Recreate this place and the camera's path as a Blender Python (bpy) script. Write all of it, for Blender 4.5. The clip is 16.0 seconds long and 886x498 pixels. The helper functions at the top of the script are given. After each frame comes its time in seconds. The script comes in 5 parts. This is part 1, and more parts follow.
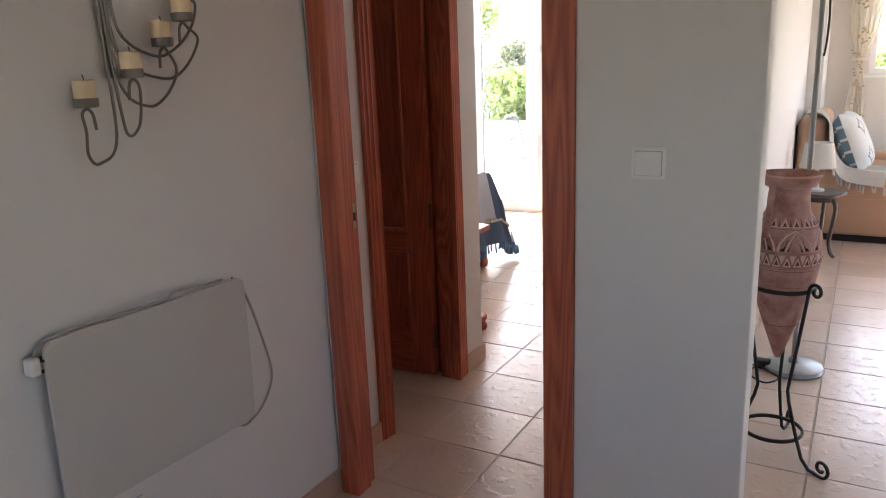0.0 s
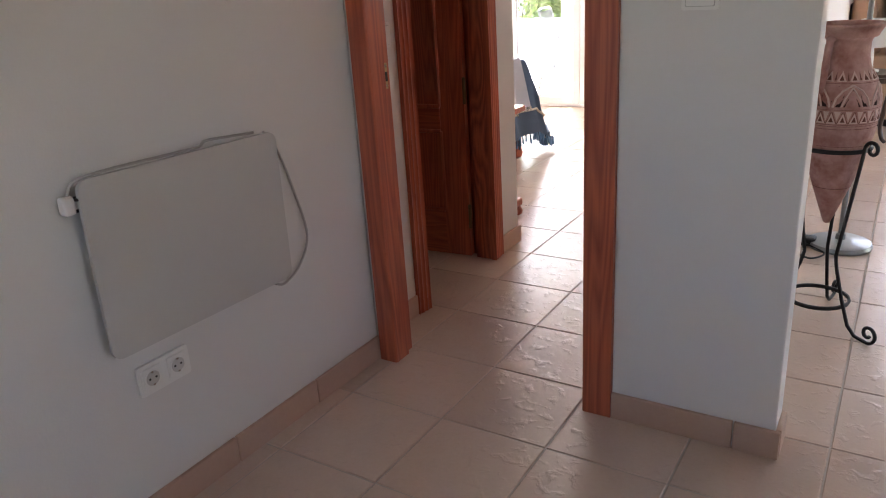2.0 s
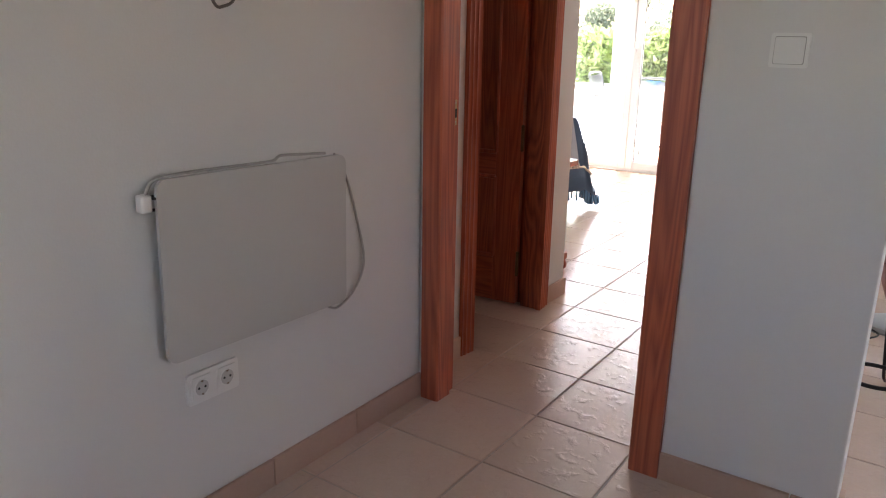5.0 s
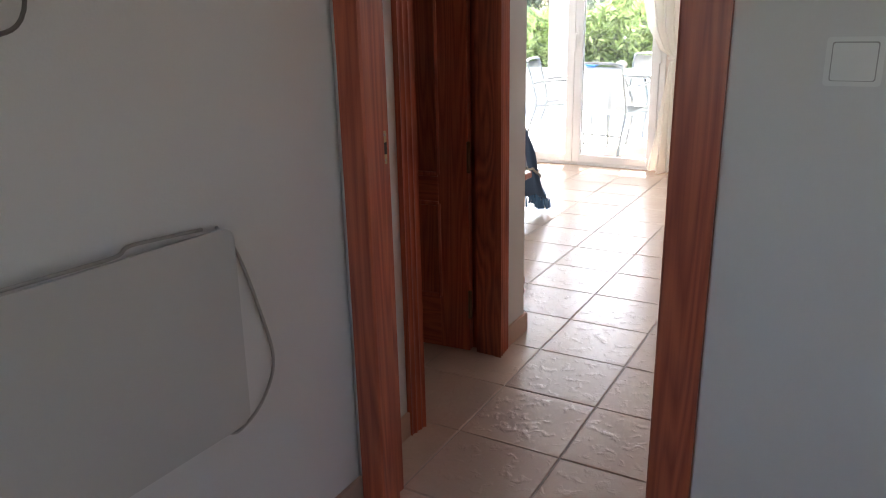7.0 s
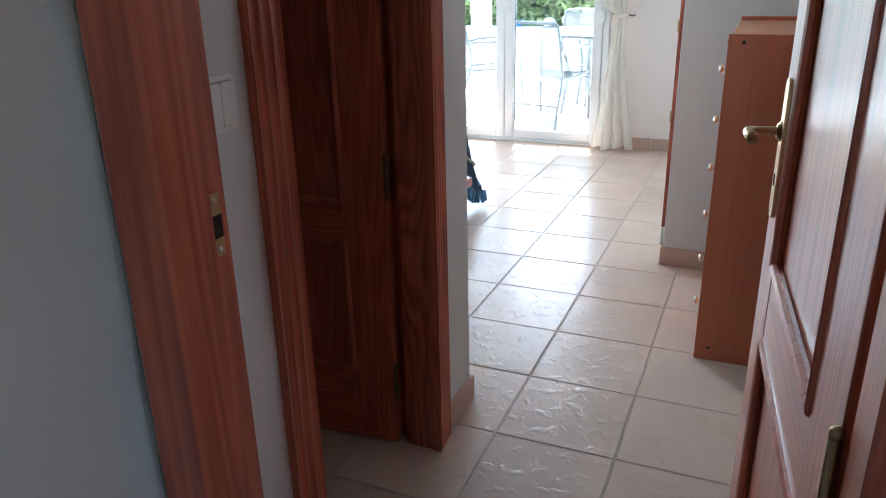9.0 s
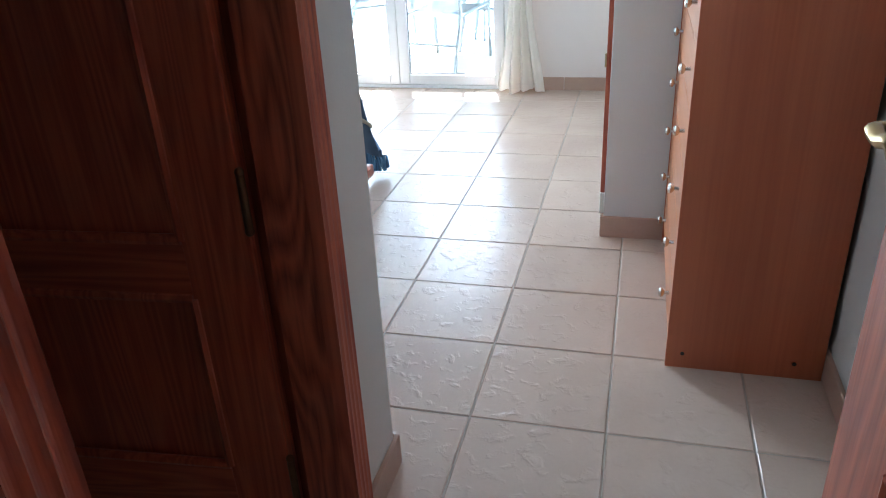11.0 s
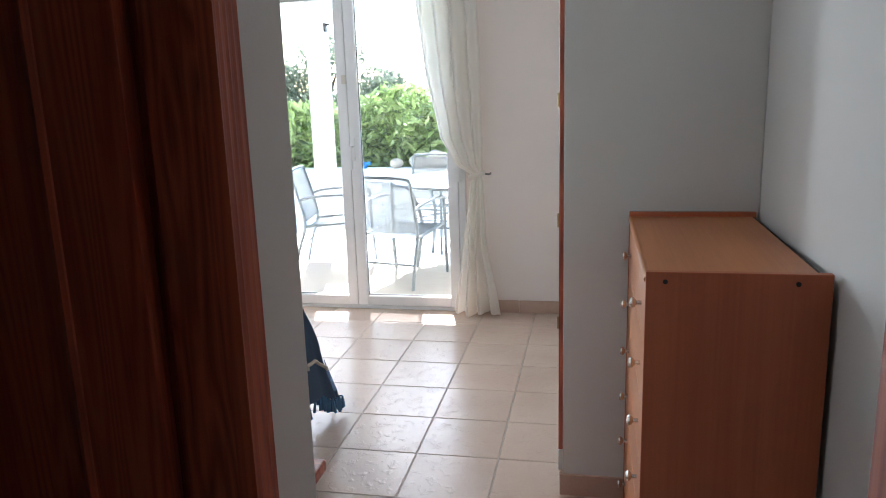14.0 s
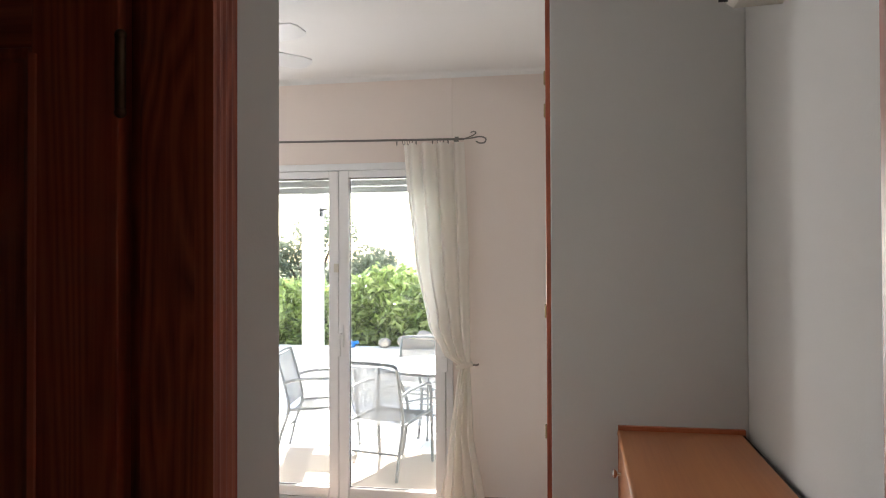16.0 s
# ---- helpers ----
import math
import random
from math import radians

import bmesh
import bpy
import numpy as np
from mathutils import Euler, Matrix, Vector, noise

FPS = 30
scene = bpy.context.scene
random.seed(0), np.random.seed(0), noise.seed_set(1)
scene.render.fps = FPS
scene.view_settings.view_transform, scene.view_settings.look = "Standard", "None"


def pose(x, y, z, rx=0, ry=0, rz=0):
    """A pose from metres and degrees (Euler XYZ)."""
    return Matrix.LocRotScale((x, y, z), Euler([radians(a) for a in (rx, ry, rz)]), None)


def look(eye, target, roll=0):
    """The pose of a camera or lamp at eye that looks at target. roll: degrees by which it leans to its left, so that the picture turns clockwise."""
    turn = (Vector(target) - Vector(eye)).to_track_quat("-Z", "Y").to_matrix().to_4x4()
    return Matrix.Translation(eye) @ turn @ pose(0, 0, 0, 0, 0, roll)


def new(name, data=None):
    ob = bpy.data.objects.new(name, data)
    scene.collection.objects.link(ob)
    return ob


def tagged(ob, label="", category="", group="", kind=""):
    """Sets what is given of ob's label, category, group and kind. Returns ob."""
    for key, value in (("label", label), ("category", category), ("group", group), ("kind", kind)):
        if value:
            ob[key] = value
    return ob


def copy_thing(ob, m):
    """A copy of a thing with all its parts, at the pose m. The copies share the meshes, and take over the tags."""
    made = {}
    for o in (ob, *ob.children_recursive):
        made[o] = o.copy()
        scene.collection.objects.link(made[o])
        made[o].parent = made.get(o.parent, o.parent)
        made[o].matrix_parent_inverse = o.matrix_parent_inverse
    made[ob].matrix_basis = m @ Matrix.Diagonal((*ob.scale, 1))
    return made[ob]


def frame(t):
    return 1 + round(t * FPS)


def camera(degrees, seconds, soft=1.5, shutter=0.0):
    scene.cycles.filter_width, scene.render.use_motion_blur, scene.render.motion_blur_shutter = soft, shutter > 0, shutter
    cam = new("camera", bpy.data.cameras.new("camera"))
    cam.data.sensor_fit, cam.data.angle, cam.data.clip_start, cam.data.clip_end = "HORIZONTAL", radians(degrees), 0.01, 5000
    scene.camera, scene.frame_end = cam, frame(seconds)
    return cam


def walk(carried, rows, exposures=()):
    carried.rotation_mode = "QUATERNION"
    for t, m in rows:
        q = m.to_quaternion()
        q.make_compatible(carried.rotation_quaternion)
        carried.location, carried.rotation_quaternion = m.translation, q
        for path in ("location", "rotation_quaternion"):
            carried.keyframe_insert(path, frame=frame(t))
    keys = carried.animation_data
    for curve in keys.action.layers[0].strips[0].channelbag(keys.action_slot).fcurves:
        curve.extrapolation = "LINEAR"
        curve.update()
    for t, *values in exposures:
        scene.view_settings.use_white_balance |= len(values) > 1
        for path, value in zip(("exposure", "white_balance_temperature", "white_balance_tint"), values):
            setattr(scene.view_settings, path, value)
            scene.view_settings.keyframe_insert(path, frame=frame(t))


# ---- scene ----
cam = camera(61.8, 16.0, soft=1.1)
PATH = [
    (0, (1.075, -1.905, 1.416), (0.111, -0.22, 0.931), -2.2),
    (0.5, (1.039, -1.892, 1.397), (0.061, -0.234, 0.853), -2.4),
    (1, (1.047, -1.907, 1.341), (0.046, -0.277, 0.757), -3.2),
    (1.5, (1.044, -1.901, 1.294), (0.045, -0.292, 0.649), -3.2),
    (2, (1.054, -1.91, 1.239), (0.041, -0.332, 0.543), -3.7),
    (2.5, (1.043, -1.922, 1.192), (0.036, -0.365, 0.444), -2.7),
    (3, (1.009, -1.909, 1.196), (-0.046, -0.354, 0.512), -1.5),
    (3.2, (1.005, -1.917, 1.206), (-0.126, -0.389, 0.585), -1.6),
    (5.3, (0.97, -1.962, 1.183), (-0.117, -0.378, 0.628), 1.1),
    (5.5, (0.984, -1.936, 1.192), (-0.098, -0.354, 0.62), -0.3),
    (6, (0.861, -1.805, 1.213), (-0.192, -0.209, 0.627), 0.1),
    (6.5, (0.736, -1.666, 1.249), (-0.23, -0.025, 0.638), -0.8),
    (7, (0.657, -1.47, 1.245), (-0.293, 0.186, 0.648), -1.3),
    (7.5, (0.567, -1.266, 1.247), (-0.396, 0.354, 0.577), 0.5),
    (8, (0.428, -1.075, 1.241), (-0.456, 0.599, 0.594), 0.3),
    (8.5, (0.306, -0.898, 1.259), (-0.487, 0.796, 0.55), -0.5),
    (9, (0.248, -0.677, 1.231), (-0.498, 1.038, 0.523), -1.3),
    (9.5, (0.199, -0.47, 1.219), (-0.627, 1.198, 0.486), -1.6),
    (10, (0.109, -0.314, 1.195), (-0.605, 1.406, 0.467), -0.9),
    (10.2, (0.059, -0.254, 1.209), (-0.548, 1.495, 0.452), -1.7),
    (12.3, (0.007, -0.05, 1.149), (-0.417, 1.661, 0.206), -4.3),
    (12.5, (0.01, -0.049, 1.176), (-0.397, 1.693, 0.282), -4.4),
    (13, (0.013, -0.02, 1.282), (-0.344, 1.795, 0.52), -2.4),
    (13.5, (0.021, -0.004, 1.38), (-0.322, 1.881, 0.805), -2.2),
    (14, (0.018, -0.006, 1.457), (-0.375, 1.907, 1.028), -1.8),
    (14.5, (0.024, 0.005, 1.502), (-0.339, 1.952, 1.225), -1.5),
    (15, (0.022, 0.001, 1.529), (-0.345, 1.959, 1.356), -1.0),
    (15.5, (0.024, -0.003, 1.559), (-0.327, 1.965, 1.492), -0.3),
    (16, (0.02, -0.008, 1.58), (-0.343, 1.957, 1.605), -0.2),
]
EXPOSURES = [(0.0, 3.72, 7050, 20), (3.0, 3.86, 7250, 21), (5.5, 3.9, 7150, 20), (6.5, 3.9, 7000, 19), (7.0, 3.45, 6600, 14), (9.0, 3.35, 5500, 4), (10.0, 3.4, 5300, 2), (12.5, 3.45, 5200, 1), (13.0, 3.25, 5150, 1), (13.5, 2.88, 5450, 5), (14.5, 2.5, 6350, 11), (16.0, 2.42, 6850, 14)]
walk(cam, [(t, look(eye, target, roll)) for t, eye, target, roll in PATH], EXPOSURES)

# ---- world, sun and added fill lamps ----
SUN_EL, SUN_AZ = 42.0, 15.5  # degrees above the horizon; degrees from +y towards -x
world = bpy.data.worlds.new("sky")
scene.world = world
world.use_nodes = True
sky = world.node_tree.nodes.new("ShaderNodeTexSky")
sky.sky_type, sky.sun_disc = "NISHITA", False
sky.sun_elevation, sky.sun_rotation = radians(SUN_EL), radians(-SUN_AZ)
world.node_tree.links.new(sky.outputs[0], world.node_tree.nodes["Background"].inputs[0])
world.node_tree.nodes["Background"].inputs[1].default_value = 0.15

sun_data = bpy.data.lights.new("sun", "SUN")
sun_data.energy, sun_data.angle, sun_data.color = 5.0, radians(0.5), (1.0, 0.95, 0.88)
sun_dir = Vector((-math.sin(radians(SUN_AZ)) * math.cos(radians(SUN_EL)), math.cos(radians(SUN_AZ)) * math.cos(radians(SUN_EL)), math.sin(radians(SUN_EL))))
new("sun", sun_data).matrix_world = look(sun_dir * 30, (0, 0, 0))


def fill_light(name, eye, target, sx, sy, watts, colour):
    d = bpy.data.lights.new(name, "AREA")
    d.shape, d.size, d.size_y, d.energy, d.color = "RECTANGLE", sx, sy, watts, colour
    new(name, d).matrix_world = look(eye, target)


# Fill lamps added in openings out of view; no such windows are known.
fill_light("fill_living_east", (4.48, 4.05, 1.15), (0, 4.05, 1.15), 1.6, 2.1, 0.7, (0.68, 0.85, 1.0))
fill_light("fill_entry_east", (4.47, -1.75, 1.5), (0, -1.75, 1.3), 0.55, 1.1, 0.36, (1.0, 0.86, 0.74))
fill_light("fill_bedroom", (-2.70, 4.65, 1.5), (-2.4, 1.0, 1.2), 0.66, 1.15, 9.5, (0.90, 0.96, 1.0))


# ---- materials ----
def material(name, colour, rough=0.6, metal=0.0, mottle=0.0, mottle_scale=4.0, grain=0.0, grain_scale=120.0, bump=0.0, bump_scale=60.0, spec=0.5, vary=0.0, second=None):
    m = bpy.data.materials.new(name)
    m.use_nodes = True
    nt = m.node_tree
    b = nt.nodes["Principled BSDF"]
    b.inputs["Roughness"].default_value, b.inputs["Metallic"].default_value = rough, metal
    b.inputs["Specular IOR Level"].default_value = spec
    b.inputs["Base Color"].default_value = (*colour, 1)
    co = nt.nodes.new("ShaderNodeTexCoord")
    n1 = nt.nodes.new("ShaderNodeTexNoise")
    n1.inputs["Scale"].default_value, n1.inputs["Detail"].default_value = mottle_scale, 5
    n2 = nt.nodes.new("ShaderNodeTexNoise")
    n2.inputs["Scale"].default_value, n2.inputs["Detail"].default_value = grain_scale, 3
    for n in (n1, n2):
        nt.links.new(co.outputs["Object"], n.inputs["Vector"])
    if mottle or grain or vary:
        mix = nt.nodes.new("ShaderNodeMix")
        mix.data_type = "RGBA"
        other = second or tuple(c * 0.6 for c in colour)
        mix.inputs[6].default_value, mix.inputs[7].default_value = (*colour, 1), (*other, 1)
        acc = nt.nodes.new("ShaderNodeMath")
        acc.operation = "MULTIPLY_ADD"
        nt.links.new(n1.outputs["Fac"], acc.inputs[0])
        acc.inputs[1].default_value, acc.inputs[2].default_value = mottle * 2, -mottle * 0.7
        acc2 = nt.nodes.new("ShaderNodeMath")
        acc2.operation = "MULTIPLY_ADD"
        nt.links.new(n2.outputs["Fac"], acc2.inputs[0])
        acc2.inputs[1].default_value = grain
        nt.links.new(acc.outputs[0], acc2.inputs[2])
        last = acc2
        if vary:
            oi = nt.nodes.new("ShaderNodeObjectInfo")
            acc3 = nt.nodes.new("ShaderNodeMath")
            acc3.operation = "MULTIPLY_ADD"
            nt.links.new(oi.outputs["Random"], acc3.inputs[0])
            acc3.inputs[1].default_value = vary
            nt.links.new(acc2.outputs[0], acc3.inputs[2])
            last = acc3
        last.use_clamp = True
        nt.links.new(last.outputs[0], mix.inputs[0])
        nt.links.new(mix.outputs[2], b.inputs["Base Color"])
    if bump:
        n3 = nt.nodes.new("ShaderNodeTexNoise")
        n3.inputs["Scale"].default_value, n3.inputs["Detail"].default_value = bump_scale, 4
        nt.links.new(co.outputs["Object"], n3.inputs["Vector"])
        bn = nt.nodes.new("ShaderNodeBump")
        bn.inputs["Strength"].default_value, bn.inputs["Distance"].default_value = bump, 0.004
        nt.links.new(n3.outputs["Fac"], bn.inputs["Height"])
        nt.links.new(bn.outputs[0], b.inputs["Normal"])
    return m


def wood(name, light, dark, rough=0.35, stretch=(1, 1, 0.055), scale=7.0, rings=20.0, coat=0.5):
    """Stained timber, its grain along the object's z unless stretch says otherwise."""
    m = bpy.data.materials.new(name)
    m.use_nodes = True
    nt = m.node_tree
    b = nt.nodes["Principled BSDF"]
    co = nt.nodes.new("ShaderNodeTexCoord")
    oi = nt.nodes.new("ShaderNodeObjectInfo")
    mp = nt.nodes.new("ShaderNodeMapping")
    mp.inputs["Scale"].default_value = stretch
    nt.links.new(co.outputs["Object"], mp.inputs["Vector"])
    off = nt.nodes.new("ShaderNodeVectorMath")
    off.operation = "ADD"
    cmb = nt.nodes.new("ShaderNodeMath")
    cmb.operation = "MULTIPLY"
    cmb.inputs[1].default_value = 7.3
    nt.links.new(oi.outputs["Random"], cmb.inputs[0])
    nt.links.new(mp.outputs[0], off.inputs[0])
    nt.links.new(cmb.outputs[0], off.inputs[1])
    n = nt.nodes.new("ShaderNodeTexNoise")
    n.inputs["Scale"].default_value, n.inputs["Detail"].default_value = scale, 2.5
    nt.links.new(off.outputs[0], n.inputs["Vector"])
    mul = nt.nodes.new("ShaderNodeMath")
    mul.operation = "MULTIPLY"
    mul.inputs[1].default_value = rings
    nt.links.new(n.outputs["Fac"], mul.inputs[0])
    fr = nt.nodes.new("ShaderNodeMath")
    fr.operation = "PINGPONG"
    fr.inputs[1].default_value = 0.5
    nt.links.new(mul.outputs[0], fr.inputs[0])
    fine = nt.nodes.new("ShaderNodeTexNoise")
    fine.inputs["Scale"].default_value, fine.inputs["Detail"].default_value = scale * 26, 3
    thin = nt.nodes.new("ShaderNodeVectorMath")
    thin.operation, thin.inputs[1].default_value = "MULTIPLY", tuple(0.35 if s < 0.5 else 1.0 for s in stretch)
    nt.links.new(off.outputs[0], thin.inputs[0])
    nt.links.new(thin.outputs[0], fine.inputs["Vector"])
    add = nt.nodes.new("ShaderNodeMath")
    add.operation = "MULTIPLY_ADD"
    nt.links.new(fine.outputs["Fac"], add.inputs[0])
    add.inputs[1].default_value = 0.85
    nt.links.new(fr.outputs[0], add.inputs[2])
    ramp = nt.nodes.new("ShaderNodeValToRGB")
    ramp.color_ramp.elements[0].position, ramp.color_ramp.elements[1].position = 0.30, 0.92
    ramp.color_ramp.elements[0].color, ramp.color_ramp.elements[1].color = (*dark, 1), (*light, 1)
    nt.links.new(add.outputs[0], ramp.inputs[0])
    nt.links.new(ramp.outputs[0], b.inputs["Base Color"])
    b.inputs["Roughness"].default_value = rough
    b.inputs["Coat Weight"].default_value, b.inputs["Coat Roughness"].default_value = coat, 0.26
    bn = nt.nodes.new("ShaderNodeBump")
    bn.inputs["Strength"].default_value, bn.inputs["Distance"].default_value = 0.25, 0.001
    nt.links.new(add.outputs[0], bn.inputs["Height"])
    nt.links.new(bn.outputs[0], b.inputs["Normal"])
    return m


def tile_material(name, light, dark, rough=0.32, relief=0.5):
    """Glazed stoneware: cloudy colour, riven relief, each tile different."""
    m = bpy.data.materials.new(name)
    m.use_nodes = True
    nt = m.node_tree
    b = nt.nodes["Principled BSDF"]
    co, oi = nt.nodes.new("ShaderNodeTexCoord"), nt.nodes.new("ShaderNodeObjectInfo")
    mul = nt.nodes.new("ShaderNodeMath")
    mul.operation, mul.inputs[1].default_value = "MULTIPLY", 23.0
    nt.links.new(oi.outputs["Random"], mul.inputs[0])
    off = nt.nodes.new("ShaderNodeVectorMath")
    nt.links.new(co.outputs["Object"], off.inputs[0])
    nt.links.new(mul.outputs[0], off.inputs[1])

    def noise_node(scale, detail, distort=0.0):
        n = nt.nodes.new("ShaderNodeTexNoise")
        n.inputs["Scale"].default_value, n.inputs["Detail"].default_value, n.inputs["Distortion"].default_value = scale, detail, distort
        nt.links.new(off.outputs[0], n.inputs["Vector"])
        return n
    cloud, fine = noise_node(3.2, 7), noise_node(90.0, 3)
    acc = nt.nodes.new("ShaderNodeMath")
    acc.operation, acc.inputs[1].default_value = "MULTIPLY_ADD", 0.25
    nt.links.new(fine.outputs["Fac"], acc.inputs[0])
    nt.links.new(cloud.outputs["Fac"], acc.inputs[2])
    ramp = nt.nodes.new("ShaderNodeValToRGB")
    ramp.color_ramp.elements[0].position, ramp.color_ramp.elements[1].position = 0.30, 1.00
    ramp.color_ramp.elements[0].color, ramp.color_ramp.elements[1].color = (*light, 1), (*dark, 1)
    nt.links.new(acc.outputs[0], ramp.inputs[0])
    tone = nt.nodes.new("ShaderNodeHueSaturation")
    rng = nt.nodes.new("ShaderNodeMapRange")
    rng.inputs[3].default_value, rng.inputs[4].default_value = 0.93, 1.05
    nt.links.new(oi.outputs["Random"], rng.inputs[0])
    nt.links.new(rng.outputs[0], tone.inputs["Value"])
    nt.links.new(ramp.outputs[0], tone.inputs["Color"])
    nt.links.new(tone.outputs[0], b.inputs["Base Color"])
    # riven chips: sharp plateaus of a warped noise
    rel = noise_node(24.0, 5, 0.4)
    step = nt.nodes.new("ShaderNodeValToRGB")
    step.color_ramp.elements[0].position, step.color_ramp.elements[1].position = 0.50, 0.76
    step.color_ramp.interpolation = "EASE"
    nt.links.new(rel.outputs["Fac"], step.inputs[0])
    soft = noise_node(18.0, 2)
    hsum = nt.nodes.new("ShaderNodeMath")
    hsum.operation, hsum.inputs[1].default_value = "MULTIPLY_ADD", 0.15
    nt.links.new(soft.outputs["Fac"], hsum.inputs[0])
    nt.links.new(step.outputs[0], hsum.inputs[2])
    bn = nt.nodes.new("ShaderNodeBump")
    bn.inputs["Strength"].default_value, bn.inputs["Distance"].default_value = relief, 0.0022
    nt.links.new(hsum.outputs[0], bn.inputs["Height"])
    nt.links.new(bn.outputs[0], b.inputs["Normal"])
    rr = nt.nodes.new("ShaderNodeMapRange")
    rr.inputs[3].default_value, rr.inputs[4].default_value = rough + 0.01, rough + 0.05
    nt.links.new(cloud.outputs["Fac"], rr.inputs[0])
    nt.links.new(rr.outputs[0], b.inputs["Roughness"])
    return m


def glass_material(name, tint=(0.97, 0.99, 0.98)):
    m = bpy.data.materials.new(name)
    m.use_nodes = True
    nt = m.node_tree
    nt.nodes.remove(nt.nodes["Principled BSDF"])
    tr, gl, fr, mx = (nt.nodes.new(k) for k in ("ShaderNodeBsdfTransparent", "ShaderNodeBsdfGlossy", "ShaderNodeFresnel", "ShaderNodeMixShader"))
    tr.inputs[0].default_value = (*tint, 1)
    gl.inputs["Roughness"].default_value = 0.02
    nt.links.new(fr.outputs[0], mx.inputs[0])
    nt.links.new(tr.outputs[0], mx.inputs[1])
    nt.links.new(gl.outputs[0], mx.inputs[2])
    nt.links.new(mx.outputs[0], nt.nodes["Material Output"].inputs[0])
    return m


def cloth_material(name, colour, through_it=0.35, weave=900.0, rough=0.9, second=None, mottle=0.2):
    m = material(name, colour, rough, mottle=mottle, mottle_scale=6, grain=0.25, grain_scale=weave, bump=0.25, bump_scale=weave, spec=0.15, second=second)
    if through_it:
        nt = m.node_tree
        tl, mx = nt.nodes.new("ShaderNodeBsdfTranslucent"), nt.nodes.new("ShaderNodeMixShader")
        tl.inputs[0].default_value = (*colour, 1)
        mx.inputs[0].default_value = through_it
        nt.links.new(nt.nodes["Principled BSDF"].outputs[0], mx.inputs[1])
        nt.links.new(tl.outputs[0], mx.inputs[2])
        nt.links.new(mx.outputs[0], nt.nodes["Material Output"].inputs[0])
    return m


def leaf_material(name, colour, second):
    """Glossy leaves letting some light through; their tone spread also paints glints and dark gaps."""
    m = cloth_material(name, colour, 0.4, weave=3.5, rough=0.28, second=second, mottle=0.6)
    nt = m.node_tree
    b = nt.nodes["Principled BSDF"]
    b.inputs["Specular IOR Level"].default_value = 0.55
    geo, rng, hs = nt.nodes.new("ShaderNodeNewGeometry"), nt.nodes.new("ShaderNodeMapRange"), nt.nodes.new("ShaderNodeHueSaturation")
    rng.inputs[3].default_value, rng.inputs[4].default_value = 0.15, 2.1
    nt.links.new(geo.outputs["Random Per Island"], rng.inputs[0])
    nt.links.new(rng.outputs[0], hs.inputs["Value"])
    nt.links.new(b.inputs["Base Color"].links[0].from_socket, hs.inputs["Color"])
    nt.links.new(hs.outputs[0], b.inputs["Base Color"])
    return m


PLASTER = material("wall_paint", (0.72, 0.705, 0.68), 0.85, mottle=0.10, mottle_scale=1.6, grain=0.06, grain_scale=140, bump=0.12, bump_scale=160, spec=0.25, second=(0.64, 0.62, 0.595))
# Far wall paint, its pink tint standing for light bounced off curtain and wood.
PLASTER_BOUNCE = material("bounce_tinted_wall_paint", (0.83, 0.735, 0.68), 0.85, mottle=0.10, mottle_scale=1.6, grain=0.06, grain_scale=140, bump=0.12, bump_scale=160, spec=0.25, second=(0.79, 0.69, 0.63))
CEIL = material("ceiling_paint", (0.80, 0.79, 0.77), 0.9, mottle=0.06, mottle_scale=1.2, bump=0.1, bump_scale=120, spec=0.2)
TILE = tile_material("floor_stoneware", (0.66, 0.52, 0.43), (0.54, 0.40, 0.32), 0.22, 0.6)
SKIRT = tile_material("skirting_stoneware", (0.57, 0.395, 0.305), (0.46, 0.29, 0.22), 0.4, 0.2)
GROUT = material("grout", (0.47, 0.41, 0.35), 0.9, mottle=0.3, mottle_scale=14, bump=0.3, bump_scale=200)
PINE = wood("red_stained_pine", (0.51, 0.120, 0.054), (0.29, 0.053, 0.026))
PINE_RING = wood("red_stained_pine_cathedral", (0.51, 0.120, 0.054), (0.18, 0.032, 0.017), stretch=(1, 1, 0.16), scale=5.0, rings=26.0)
PINE_FLAT = wood("red_stained_pine_rail", (0.51, 0.120, 0.054), (0.29, 0.053, 0.026), stretch=(0.07, 1, 1))
LAMINATE = wood("cherry_laminate", (0.52, 0.145, 0.056), (0.43, 0.107, 0.040), 0.42, (0.9, 0.9, 0.05), 6.0, 3.0, 0.15)
LAMINATE_TOP = wood("cherry_laminate_top", (0.57, 0.22, 0.08), (0.49, 0.17, 0.06), 0.4, (0.9, 0.05, 0.9), 6.0, 3.0, 0.15)
DARKWOOD = wood("dark_turned_wood", (0.06, 0.028, 0.018), (0.02, 0.01, 0.007), 0.3)
PVC = material("white_pvc", (0.82, 0.82, 0.82), 0.35, mottle=0.05, mottle_scale=3)
PLASTIC = material("white_plastic", (0.80, 0.79, 0.76), 0.35, mottle=0.05, mottle_scale=8)
ENAMEL = material("heater_enamel", (0.55, 0.535, 0.505), 0.5, mottle=0.06, mottle_scale=3, bump=0.05, bump_scale=300)
FLEX = material("aged_flex", (0.42, 0.40, 0.37), 0.5, mottle=0.2, mottle_scale=20)
# For black parts, and for solid pieces that paint the shade inside holes.
DARK = material("black_parts_and_hole_shade", (0.02, 0.018, 0.016), 0.7, mottle=0.2)
BRASS = material("worn_brass", (0.50, 0.38, 0.21), 0.33, 1.0, mottle=0.5, mottle_scale=40, second=(0.30, 0.19, 0.08))
OLDBRASS = material("tarnished_brass", (0.16, 0.115, 0.07), 0.5, 1.0, mottle=0.5, mottle_scale=40)
